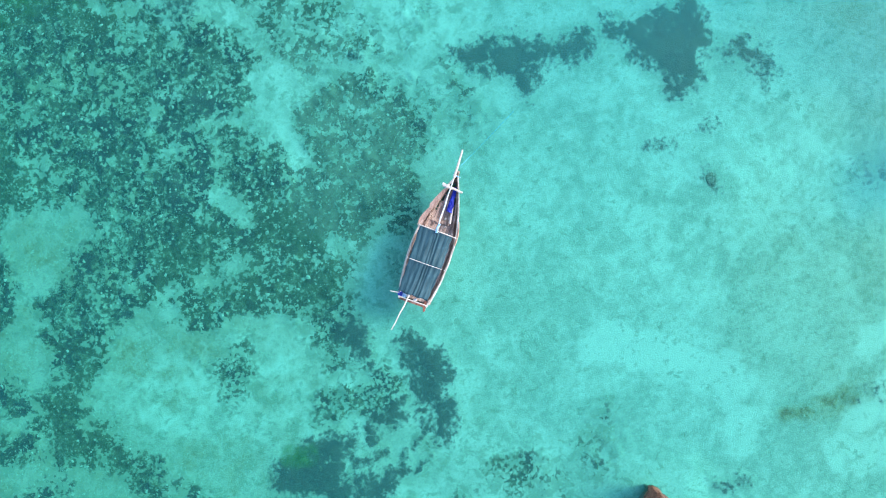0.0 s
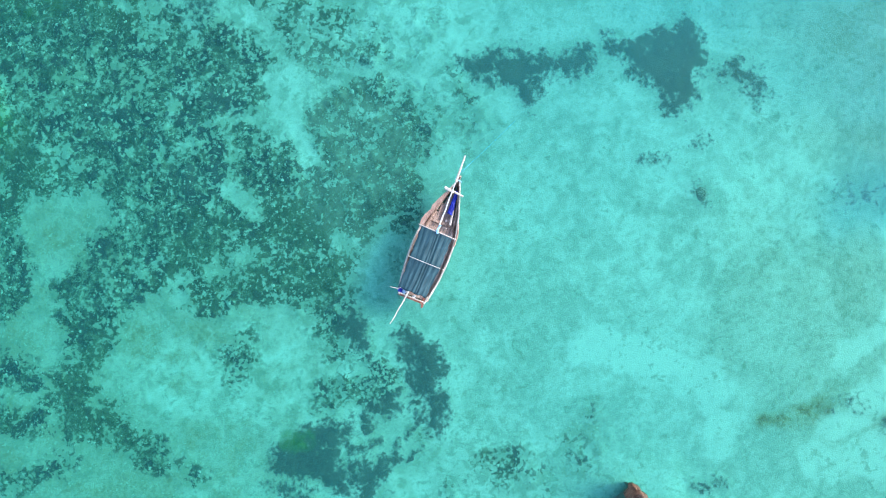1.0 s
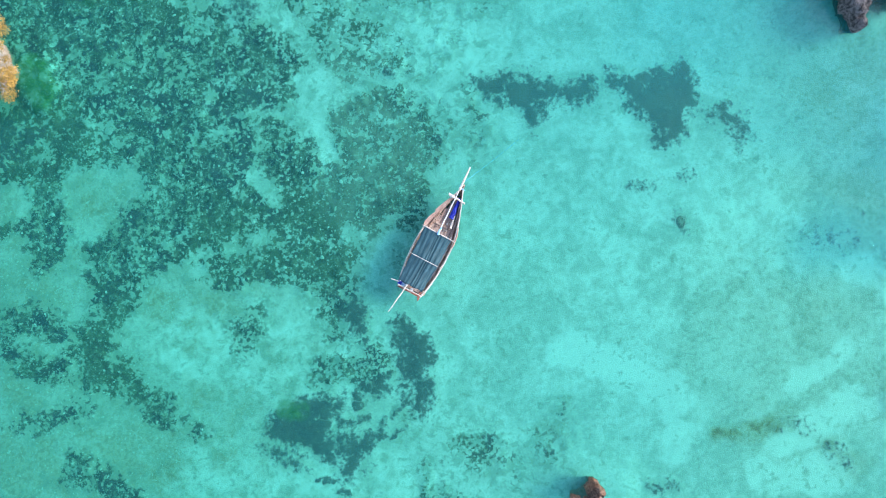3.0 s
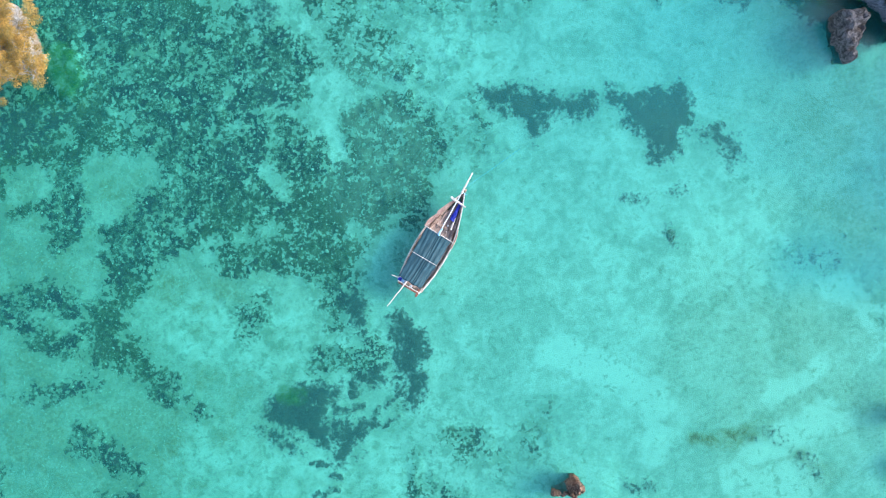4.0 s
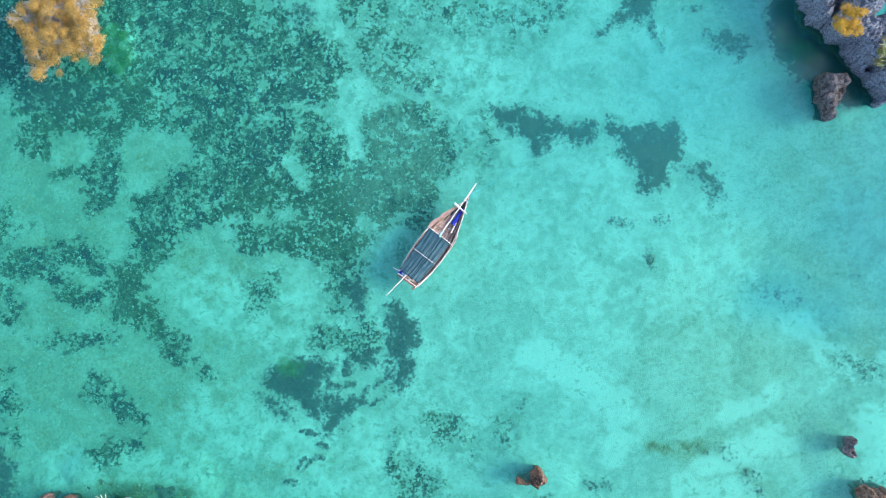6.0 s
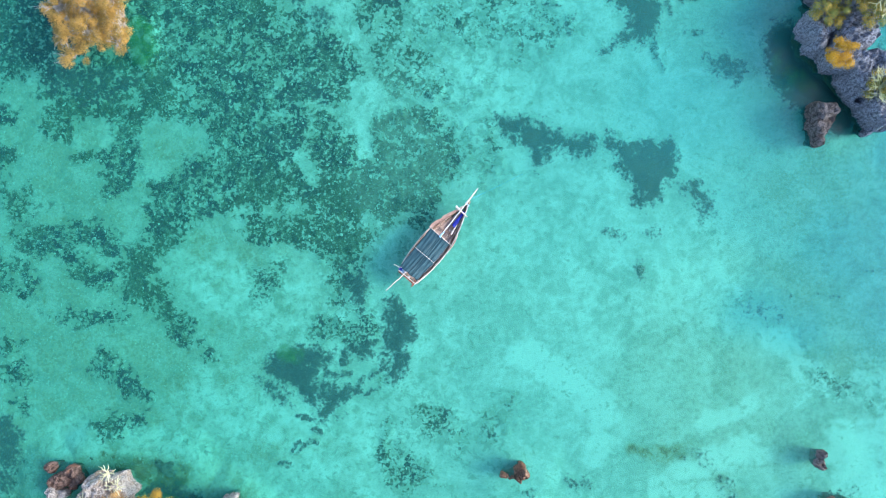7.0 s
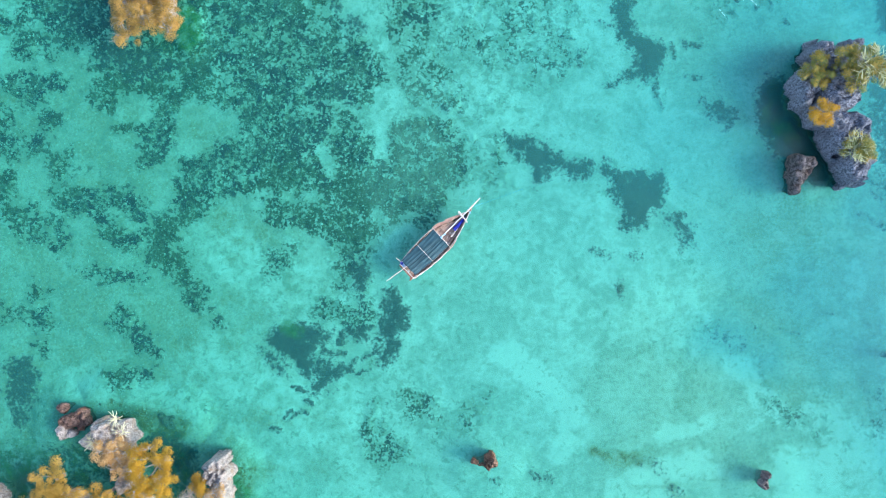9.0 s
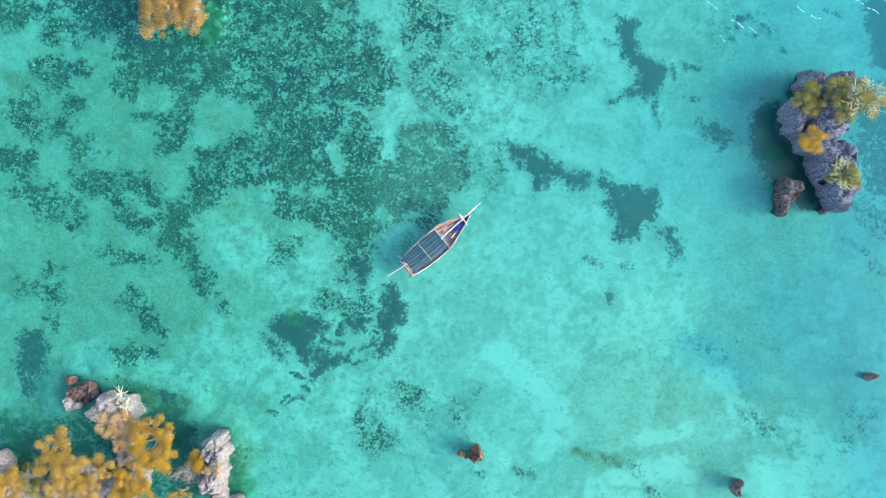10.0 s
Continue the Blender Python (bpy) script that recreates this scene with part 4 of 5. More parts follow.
def bed_height(x, y):
    z = -1.5 + 0.35 * fbm(x / 9, y / 9, 3, 21) + 0.03 * fbm(x / 1.3, y / 1.3, 3, 22)
    lumps = np.clip(fbm(x / 0.7, y / 0.7, 3, 23) + 0.05, 0, 1) * np.clip(weed_core(x, y) - 0.2, 0, 1)
    return z + 0.5 * lumps + 0.12 * grass_shade_field(x, y) + 0.55 * shelf_field(x, y) - 0.5 * deep_field(x, y)


seabed = sheet("seabed", stretched(46, 0.14, 2600), stretched(32, 0.14, 2600), bed_height,
               {"grass": grass_shade_field, "weed": weed_field, "algae": algae_field, "tan": film_field, "stubble": stubble_field, "silt": silt_field}, SEABED)
tagged(seabed, "pale coral sand lagoon floor with dark weed mottling and seagrass beds", "seabed", kind="structure")
sea = sheet("water", stretched(46, 0.5, 2600), stretched(32, 0.5, 2600), lambda x, y: 0 * x,
            {"chop": warped(CHOP, 0.8, 1.5, 4.0, 41), "depth": water_depth,
             "murk": lambda x, y: np.clip(-(x + 2) / 22, 0, 1), "shoal": lambda x, y: np.clip((x - 4) / 14, 0, 1) * np.clip(-(y + 3) / 12, 0, 1) * (1 - np.clip((x - 26) / 10, 0, 1))}, WATER)
tagged(sea, "clear shallow turquoise sea water, lightly rippled", "water", kind="structure")

def foam_crest(at, turn, length, seed):
    """A broken ribbon of foam along one small wave crest, lying on the water."""
    rng = np.random.RandomState(seed)
    bm = bmesh.new()
    for s in range(3):
        a, n = (s + rng.uniform(0.0, 0.3)) * length / 3, 8
        span, rows = length / 3 * rng.uniform(0.75, 1.1), []
        for i in range(n):
            u = a + span * i / (n - 1)
            v = 0.10 * math.sin(u * 3 + seed) + rng.uniform(-0.03, 0.03)
            w = (0.01 + 0.032 * math.sin(math.pi * i / (n - 1))) * rng.uniform(0.5, 1.2)
            rows.append([bm.verts.new((u, v - w, 0.012)), bm.verts.new((u, v, 0.035)), bm.verts.new((u, v + w, 0.012))])
        for p, q in zip(rows, rows[1:]):
            for j in (0, 1):
                bm.faces.new((p[j], q[j], q[j + 1], p[j + 1]))
    ob = part("foam", bm, FOAM, None, smooth=True)
    ob.matrix_world = pose(*at, 0, 0, turn)
    return tagged(ob, "thin white foam on a small wave crest", "foam", "foam crests", "stuff")


for i, (x, y, turn, length) in enumerate(((25.2, 23.6, -48, 1.3), (27.4, 21.7, -30, 1.5), (29.0, 21.0, -35, 1.1), (26.3, 20.2, -42, 0.9), (33.6, 23.0, -30, 1.2),
                                          (35.0, 22.2, -25, 1.0), (38.9, 23.9, -38, 1.4), (40.3, 22.9, -30, 1.3), (41.5, 23.7, -25, 1.6), (42.6, 22.3, -28, 1.0))):
    foam_crest((x, y, 0.0), turn, length, 300 + i)

# ---- coral heads and weed tufts strewn over the floor ----
def strewn(name, count, chance, sizes, material, label, category, seed):
    """Low rough lumps set on the floor where chance(x, y) allows, all one mesh."""
    rng = np.random.RandomState(seed)
    x, y = rng.uniform(-45, 45, count * 8), rng.uniform(-31, 31, count * 8)
    keep = rng.rand(count * 8) < chance(x, y)
    x, y = x[keep][:count], y[keep][:count]
    n = len(x)
    z = bed_height(x, y)
    r = sizes[0] + (sizes[1] - sizes[0]) * rng.rand(n) ** 2.5
    turn = np.arange(6) * math.pi / 3
    low = np.stack([np.cos(turn), np.sin(turn), np.full(6, -0.25)], -1)
    high = np.stack([0.62 * np.cos(turn + 0.5), 0.62 * np.sin(turn + 0.5), np.full(6, 0.42)], -1)
    form = np.concatenate([low, high, [[0, 0, 0.6]]])
    tri = [(j, (j + 1) % 6, 6 + j) for j in range(6)] + [((j + 1) % 6, 6 + (j + 1) % 6, 6 + j) for j in range(6)] + [(6 + j, 6 + (j + 1) % 6, 12) for j in range(6)]
    V = form[None] * (0.7 + 0.6 * rng.rand(n, 13, 1)) * r[:, None, None] * np.stack([0.7 + 0.6 * rng.rand(n), 0.7 + 0.6 * rng.rand(n), np.full(n, 0.8)], -1)[:, None]
    V = V + np.stack([x, y, z], -1)[:, None]
    F = np.array(tri)[None] + 13 * np.arange(n)[:, None, None]
    return tagged(link(name, raw_mesh(name, V.reshape(-1, 3), F.reshape(-1, 3), True), material), label, category, kind="stuff")


def make_lump(name, low, high):
    k = Nodes(name)
    own = k.node("ShaderNodeNewGeometry").outputs["Random Per Island"]
    return k.surface(k.mix(k.math('MULTIPLY', own, k.step(k.noise(14, 3), 0.3, 0.7, 0.6, 1.2)), low, high), 0.95, specular=0.1)


strewn("coral_heads", 5200, lambda x, y: np.clip(weed_field(x, y) - 0.35, 0, 1) * np.clip(0.5 + 3 * fbm(x / 2, y / 2, 3, 51), 0, 1), (0.03, 0.13),
       make_lump("pale_coral_heads", (0.14, 0.16, 0.12), (0.34, 0.34, 0.28)), "small pale coral heads strewn among dark weed", "coral", 71)

# ---- rocks ----
def joined(mask):
    """The largest connected patch of a mask of cells."""
    best, seen = np.zeros_like(mask), np.zeros_like(mask)
    for start in np.argwhere(mask):
        if seen[tuple(start)]:
            continue
        patch, stack = [], [tuple(start)]
        seen[tuple(start)] = True
        while stack:
            a, b = stack.pop()
            patch.append((a, b))
            for q in ((a + 1, b), (a - 1, b), (a, b + 1), (a, b - 1)):
                if 0 <= q[0] < mask.shape[0] and 0 <= q[1] < mask.shape[1] and mask[q] and not seen[q]:
                    seen[q] = True
                    stack.append(q)
        if len(patch) > best.sum():
            best[:] = False
            best[tuple(np.array(patch).T)] = True
    return best


def rock(name, lumps, material, label, seed, base=-1.75, cell=0.075, jag=0.5, steep=0.55, category="rock", group="", wear=7):
    """A craggy rock from lumps (x, y, radius, top height), seen best from above."""
    L = np.array(lumps)
    x0, x1 = (L[:, 0] - L[:, 2]).min() - 1.8, (L[:, 0] + L[:, 2]).max() + 1.8
    y0, y1 = (L[:, 1] - L[:, 2]).min() - 1.8, (L[:, 1] + L[:, 2]).max() + 1.8
    cx, cy = L[:, 0].mean(), L[:, 1].mean()
    gx, gy = np.meshgrid(np.arange(x0, x1, cell), np.arange(y0, y1, cell))
    warp = min(1.0, 0.8 * L[:, 2].mean())
    wx = gx + warp * fbm(gx / 0.9, gy / 0.9, 2, seed)
    wy = gy + warp * fbm(gx / 0.9, gy / 0.9, 2, seed + 3)
    wx, wy = wx + 0.5 * warp * fbm(gx / 0.36, gy / 0.36, 3, seed + 5), wy + 0.5 * warp * fbm(gx / 0.36, gy / 0.36, 3, seed + 6)
    z = np.full_like(gx, base)
    inner = np.zeros_like(gx)
    for lx, ly, lr, top in lumps:
        s = 1 - np.hypot(wx - lx, wy - ly) / lr
        k = np.clip((s + 0.02) / steep, 0, 1)
        inner = np.maximum(inner, np.clip(k * 1.6, 0, 1))
        z = np.maximum(z, base + (top - base) * (0.80 * np.clip(k * 1.7, 0, 1) ** 0.9 + 0.20 * k))
    dry = np.clip((z + 0.9) / 1.0, 0.15, 1)
    bx, by = gx + 0.5 * fbm(gx / 0.6, gy / 0.6, 3, seed + 2), gy + 0.5 * fbm(gx / 0.6, gy / 0.6, 3, seed + 1)
    crust = 0.9 * (knobs(bx / 0.75, by / 0.75, seed) - 0.6) + 0.55 * (knobs(by / 0.36, bx / 0.36, seed + 1) - 0.6) + 1.3 * fbm(gx / 0.2, gy / 0.2, 2, seed + 9)
    z = z + inner * jag * (2.0 * fbm(gx / 1.4, gy / 1.4, 3, seed + 7) + dry * crust)
    # worn, sloping foot under water
    worn = z.copy()
    for _ in range(wear):
        p = np.pad(worn, 1, mode='edge')
        worn = 0.2 * (worn + p[2:, 1:-1] + p[:-2, 1:-1] + p[1:-1, 2:] + p[1:-1, :-2])
    blend = np.clip((worn + 0.5) / 0.9, 0, 1)
    z = worn + (z - worn) * blend * blend * (3 - 2 * blend)
    ny, nx = gx.shape
    solid = joined(z > base + 0.04)
    i = (np.arange(ny - 1)[:, None] * nx + np.arange(nx - 1)[None]).ravel()
    quads = np.stack([i, i + 1, i + nx + 1, i + nx], -1)
    keep = solid.ravel()[quads].all(1)
    quads = quads[keep]
    used, flat = np.unique(quads, return_inverse=True)
    px, py, pz = gx.ravel()[used], gy.ravel()[used], z.ravel()[used]
    if L[:, 3].max() > 0:  # the sea has undercut what stands above it
        far = np.hypot(px[:, None] - L[:, 0], py[:, None] - L[:, 1]) / L[:, 2]
        pull = np.exp(-6 * (far - far.min(1, keepdims=True)))
        pull = pull / pull.sum(1, keepdims=True)
        mx, my, reach = pull @ L[:, 0], pull @ L[:, 1], pull @ L[:, 2]
        out = np.hypot(px - mx, py - my) + 1e-6
        inward = np.minimum(np.minimum(0.75 * reach, 0.95), 0.9 * out) * np.clip((-0.05 - pz) / 1.2, 0, 1) ** 0.8
        px, py = px - (px - mx) / out * inward, py - (py - my) / out * inward
    verts = np.stack([px - cx, py - cy, pz], -1)
    mesh = raw_mesh(name, verts, flat.reshape(-1, 4))
    ob = link(name, mesh, material)
    ob.location = (cx, cy, 0)
    return tagged(ob, label, category, group)


# ---- plants ----
def tube(bm, points, r0, r1, sides=6):
    rings = []
    n = len(points)
    for i, p in enumerate(points):
        d = (Vector(points[min(i + 1, n - 1)]) - Vector(points[max(i - 1, 0)])).normalized()
        a = d.orthogonal().normalized()
        b = d.cross(a)
        r = r0 + (r1 - r0) * i / (n - 1)
        rings.append([bm.verts.new(Vector(p) + r * (math.cos(q) * a + math.sin(q) * b))
                      for q in (2 * math.pi * j / sides for j in range(sides))])
    for one, two in zip(rings, rings[1:]):
        for j in range(sides):
            bm.faces.new((one[j], one[(j + 1) % sides], two[(j + 1) % sides], two[j]))
    bm.faces.new(rings[0][::-1])
    bm.faces.new(rings[-1])


def bent(rng, a, b, sag, n=5):
    a, b = Vector(a), Vector(b)
    w = Vector(rng.uniform(-1, 1, 3)) * sag
    return [a.lerp(b, i / (n - 1)) + w * math.sin(math.pi * i / (n - 1)) for i in range(n)]


def leaf_cloud(rng, clumps, per_m2, size):
    """Leaves on the shells of round clumps (x, y, z, r): two-faced folded blades."""
    V, F, base = [], [], 0
    for cx, cy, cz, r in clumps:
        n = max(12, int(per_m2 * 2 * math.pi * r * r))
        q, turn = np.sqrt(rng.rand(n)) * 1.05, rng.rand(n) * 6.2832
        d = np.stack([q * np.cos(turn), q * np.sin(turn), np.sqrt(np.clip(1.12 - q * q, 0, 1)) * (0.45 + 0.6 * rng.rand(n))], -1)
        p = np.array((cx, cy, cz)) + d * r * (0.78 + 0.5 * rng.rand(n, 1) ** 2)
        nrm = d + rng.normal(scale=0.55, size=(n, 3)) + np.array((0, 0, 0.35))
        nrm /= np.linalg.norm(nrm, axis=1)[:, None]
        t = np.cross(nrm, rng.normal(size=(n, 3)))
        t /= np.linalg.norm(t, axis=1)[:, None] + 1e-9
        s = np.cross(nrm, t)
        L = (size * (0.6 + 0.8 * rng.rand(n)))[:, None]
        tip, end = p + t * L, p - t * L
        left, right = p + s * L * 0.5 + nrm * L * 0.18, p - s * L * 0.5 + nrm * L * 0.18
        V.append(np.stack([end, right, tip, left], 1).reshape(-1, 3))
        q = base + 4 * np.arange(n)[:, None]
        F.append(np.concatenate([q + [0, 1, 2], q + [0, 2, 3]], 0))
        base += 4 * n
    return np.concatenate(V), np.concatenate(F)


def tree(name, lobes, ground, leaf, label, seed, leaf_size=0.10, per_m2=120, fill=1.0, bare=0, category="tree", group="mangrove trees", clump=0.42):
    """A low spreading tree: lobes (x, y, radius, height of the lobe's top) make its crown; bare: leafless twigs left showing."""
    rng = np.random.RandomState(seed)
    cx = sum(l[0] * l[2] for l in lobes) / sum(l[2] for l in lobes)
    cy = sum(l[1] * l[2] for l in lobes) / sum(l[2] for l in lobes)
    top = thing(name, (cx, cy, ground), label, category, group)
    trunk, clumps, grown, dry = bmesh.new(), [], [], []
    fork = Vector((rng.uniform(-.2, .2), rng.uniform(-.2, .2), 0.35 * (lobes[0][3] - ground)))
    tube(trunk, bent(rng, (0, 0, -0.15), fork, 0.12), 0.16 + 0.03 * len(lobes), 0.12, 8)
    for x, y, r, h in lobes:
        hub = Vector((x - cx, y - cy, h - ground - 0.75 * r))
        limb = bmesh.new()
        grown.append(limb)
        tube(limb, bent(rng, fork, hub, 0.2), 0.10, 0.05)
        n = max(5, int(fill * 1.4 * (r / clump) ** 2))
        for i in range(n):
            a, q = i * 2.39996 + rng.uniform(-.3, .3), math.sqrt((i + 0.5) / n) * rng.uniform(0.82, 1.02)
            rr = clump * rng.uniform(0.6, 1.25)
            px, py = r * q * math.cos(a), r * q * math.sin(a)
            pz = 0.55 * r * max(0.0, 1 - q * q) + rng.uniform(-0.8, 0.3)
            c = hub + Vector((px, py, pz + 0.25 * r))
            clumps.append((*c, rr))
            if i % 3 == 0:
                tube(limb, bent(rng, hub, c, 0.12, 4), 0.035, 0.015, 4)
        for i in range(bare):
            a = rng.uniform(0, 6.28)
            out = rng.uniform(0.35, 1.0)
            tip = hub + Vector((r * out * math.cos(a), r * out * math.sin(a), 0.75 * r + rng.uniform(0.0, 0.35)))
            mid = hub.lerp(tip, 0.55) + Vector((0, 0, 0.25 * r))
            twig = bmesh.new()
            dry.append(twig)
            for k in range(5):
                tube(twig, bent(rng, mid, tip + Vector(rng.uniform(-.4, .4, 3)), 0.14, 4), 0.017, 0.008, 4)
            tube(twig, bent(rng, hub, mid, 0.1, 3), 0.028, 0.018, 4)
    part("trunk", trunk, BARK, top)
    for limb in grown:
        part("limb", limb, BARK, top)
    for twig in dry:
        part("twig", twig, TWIG, top, "bleached leafless twig")
    V, F = leaf_cloud(rng, clumps, per_m2, leaf_size)
    tagged(link("crown", raw_mesh("crown", V, F), leaf, top), kind="stuff")
    return top


def rosette(name, at, reach, count, material, label, seed, up=0.5, width=0.045, branch=0, group="pale rosette plants"):
    """A plant of bent tapering stems that spread from one foot; branch: side fingers on each."""
    rng = np.random.RandomState(seed)
    top = thing(name, at, label, "plant", group)
    for i in range(count):
        bm = bmesh.new()
        a = 6.283 * i / count + rng.uniform(-.35, .35)
        l = reach * rng.uniform(0.65, 1.1)
        tip = Vector((l * math.cos(a), l * math.sin(a), reach * up * rng.uniform(0.3, 1.0)))
        line = bent(rng, (0, 0, 0.02), tip, 0.08 * reach, 5)
        line[2] += Vector((0, 0, 0.15 * reach))
        tube(bm, line, width, width * 0.45, 5)
        for k in range(branch):
            start = line[2 + k % 2]
            b = a + rng.choice((-1, 1)) * rng.uniform(0.5, 1.1)
            end = start + Vector((math.cos(b), math.sin(b), rng.uniform(0.1, 0.6))) * l * 0.42
            tube(bm, bent(rng, start, end, 0.03, 3), width * 0.7, width * 0.4, 4)
        part("stem", bm, material, top)
    return top


# ---- western islet: pale rocks, mangroves and shrubs ----
rock("rock", [(-30.64, -14.42, 1.34, 2.20), (-31.70, -15.31, 1.14, 1.90), (-28.95, -14.67, 1.14, 2.00), (-29.95, -15.38, 1.45, 2.10), (-29.41, -16.88, 1.35, 1.90), (-29.16, -18.99, 1.36, 1.20), (-28.33, -21.70, 1.58, 0.90)], ROCK_PALE, "pale grey jagged coral rock rising from the lagoon under shrubs", 41)
rock("rock", [(-33.75, -13.45, 0.95, 0.9), (-34.45, -13.75, 0.75, 0.6), (-33.05, -12.95, 0.80, 0.8), (-33.35, -14.15, 0.70, 0.5), (-32.75, -13.75, 0.6, 0.6)], ROCK_BROWN, "low rust-brown reef rock breaking the water beside pale rock", 43, jag=0.5)
rock("rock", [(-34.85, -14.35, 0.70, 0.9), (-34.25, -14.75, 0.60, 0.7), (-34.95, -15.0, 0.45, 0.5)], ROCK_PALE, "small pale grey rock at the foot of a brown one", 48, jag=0.3, wear=5)
rock("rock", [(-34.85, -12.45, 0.80, 0.3), (-34.4, -12.3, 0.5, 0.2)], ROCK_BROWN, "small reddish reef rock just above the water", 44, jag=0.4)
rock("rock", [(-32.35, -12.55, 0.62, -0.75), (-32.0, -12.95, 0.45, -0.9), (-32.65, -12.3, 0.4, -1.0)], ROCK_SUNK, "drowned dark reef rock lying under shallow water", 45, jag=0.7)
rock("rock", [(-26.6, -13.75, 0.55, -0.75), (-26.1, -14.35, 0.5, -0.6), (-25.5, -14.15, 0.45, -0.8), (-25.7, -14.85, 0.5, -0.75)], ROCK_SUNK, "drowned weed-grown ledge under shallow water", 46, jag=0.7)
rock("rock", [(-21.55, -18.45, 0.75, 1.60), (-20.42, -17.35, 0.62, 2.80), (-20.82, -18.86, 1.35, 2.60), (-20.76, -20.39, 1.40, 2.30), (-21.14, -21.75, 1.40, 1.90), (-20.48, -23.37, 1.10, 1.40), (-22.32, -21.47, 0.95, 1.10), (-19.00, -23.70, 0.90, 1.00)], ROCK_PALE, "tall pale limestone rock with a jagged crest", 47, jag=0.65)
rock("rock", [(-41.04, -19.95, 1.04, 1.80), (-41.98, -21.46, 1.35, 1.60)], ROCK_PALE, "rounded whitish limestone rock among shrubs", 49)
rock("rock", [(-34.56, -22.29, 3.18, 0.5), (-38.28, -23.35, 2.65, 0.5), (-30.80, -23.32, 2.65, 0.6), (-40.77, -23.26, 2.11, 0.8)], ROCK_PALE, "low grey rock footing under golden mangroves", 51)

tree("shrub", [(-29.06, -16.02, 1.22, 2.90), (-30.28, -16.01, 1.02, 2.80), (-29.07, -17.58, 1.13, 2.60)], 1.4, LEAF_TAN, "dry tan-orange shrub clinging to pale rock", 61, 0.055, 286, bare=2, category="shrub", group="rock shrubs", clump=0.40)
tree("mangrove_tree", [(-26.89, -16.23, 0.91, 3.50), (-25.83, -15.80, 0.85, 3.60), (-24.64, -16.64, 0.86, 3.50), (-24.57, -18.09, 0.96, 3.40), (-25.33, -19.04, 1.21, 3.30), (-26.86, -18.83, 1.11, 3.30), (-27.17, -17.60, 0.76, 3.30)], 0.2, LEAF_AMBER, "amber-leaved mangrove with bare grey branches showing in its crown", 62, 0.050, 340, 1.15, bare=2, clump=0.46)
tree("mangrove_tree", [(-34.90, -17.95, 1.50, 3.20), (-35.65, -19.28, 1.15, 2.80)], 0.0, LEAF_GOLD, "golden mangrove with a rounded bubbly crown", 63, 0.050, 340, clump=0.46)
tree("mangrove_tree", [(-33.37, -19.93, 1.91, 3.6), (-34.33, -21.99, 1.82, 3.2), (-31.87, -21.68, 1.32, 3.2)], 0.2, LEAF_GOLD, "broad golden mangrove with a dense clumped crown over rock", 64, 0.050, 340, clump=0.46)
tree("mangrove_tree", [(-30.50, -19.78, 1.21, 3.4)], 0.3, LEAF_GOLD, "golden mangrove with rounded leaf clumps beside rock", 65, 0.050, 340, bare=2, clump=0.46)
tree("mangrove_tree", [(-28.08, -20.35, 1.42, 3.2), (-27.26, -22.30, 1.72, 3.2), (-29.11, -22.63, 1.22, 2.8)], 0.5, LEAF_AMBER, "bright amber mangrove at the foot of the rock", 66, 0.050, 340, clump=0.46)
tree("shrub", [(-22.12, -19.49, 0.92, 2.6)], 1.2, LEAF_AMBER, "small yellow-orange shrub on limestone rock", 67, 0.055, 330, category="shrub", group="rock shrubs", clump=0.40)
tree("shrub", [(-20.25, -19.79, 0.91, 3.0)], 2.0, LEAF_TAN, "sparse tan shrub with pale twigs on limestone", 68, 0.055, 154, 0.6, bare=6, category="shrub", group="rock shrubs", clump=0.40)
tree("shrub", [(-24.10, -20.72, 0.78, 1.9), (-23.07, -20.12, 0.82, 2.2), (-22.96, -21.14, 0.67, 1.9)], 0.4, LEAF_TAN, "leafless bleached shrub beside limestone rock", 69, 0.040, 30, 0.3, bare=9, category="shrub", group="rock shrubs", clump=0.40)
tree("shrub", [(-24.03, -22.73, 0.83, 1.8)], 0.0, LEAF_GOLD, "small golden shrub over dark water", 70, 0.055, 242, category="shrub", group="rock shrubs", clump=0.40)
tree("mangrove_tree", [(-39.72, -21.67, 1.73, 2.9), (-41.16, -22.60, 1.73, 2.9)], 0.6, LEAF_GOLD, "golden mangrove beside a whitish rock", 71, 0.050, 340, clump=0.46)
tree("shrub", [(-38.08, -21.08, 1.14, 1.9), (-37.50, -22.52, 1.04, 1.8)], 0.0, LEAF_GREEN, "low olive-green shrub between golden mangroves", 72, 0.055, 198, 0.8, bare=5, category="shrub", group="rock shrubs", clump=0.40)
for spot, seed in (((-29.08, -13.19, 2.3), 81), ((-28.62, -14.29, 2.2), 82), ((-31.35, -15.1, 2.1), 83)):
    rosette("rosette_plant", spot, 0.85, 11, PALE_BLADE, "cream-coloured spiky rosette plant growing on pale rock", seed, 0.4, 0.05)

# ---- eastern islet: dark grey rock ----
rock("rock", [(34.31, 15.07, 1.44, 2.30), (32.98, 12.70, 1.54, 2.50), (32.89, 11.49, 1.03, 2.00), (34.43, 9.93, 1.63, 2.70), (35.83, 7.73, 1.54, 2.60), (36.76, 4.76, 1.64, 2.40), (35.46, 9.03, 1.33, 2.50), (37.02, 6.82, 1.64, 2.50), (36.44, 6.20, 1.34, 2.40), (37.33, 5.56, 1.55, 2.10), (36.75, 8.69, 1.85, 2.40), (35.62, 11.87, 2.35, 2.80), (37.27, 13.87, 1.94, 2.60), (37.37, 15.83, 1.04, 1.90)], ROCK_GREY, "dark grey pitted coral rock islet with shrubs on top", 91, jag=0.42)
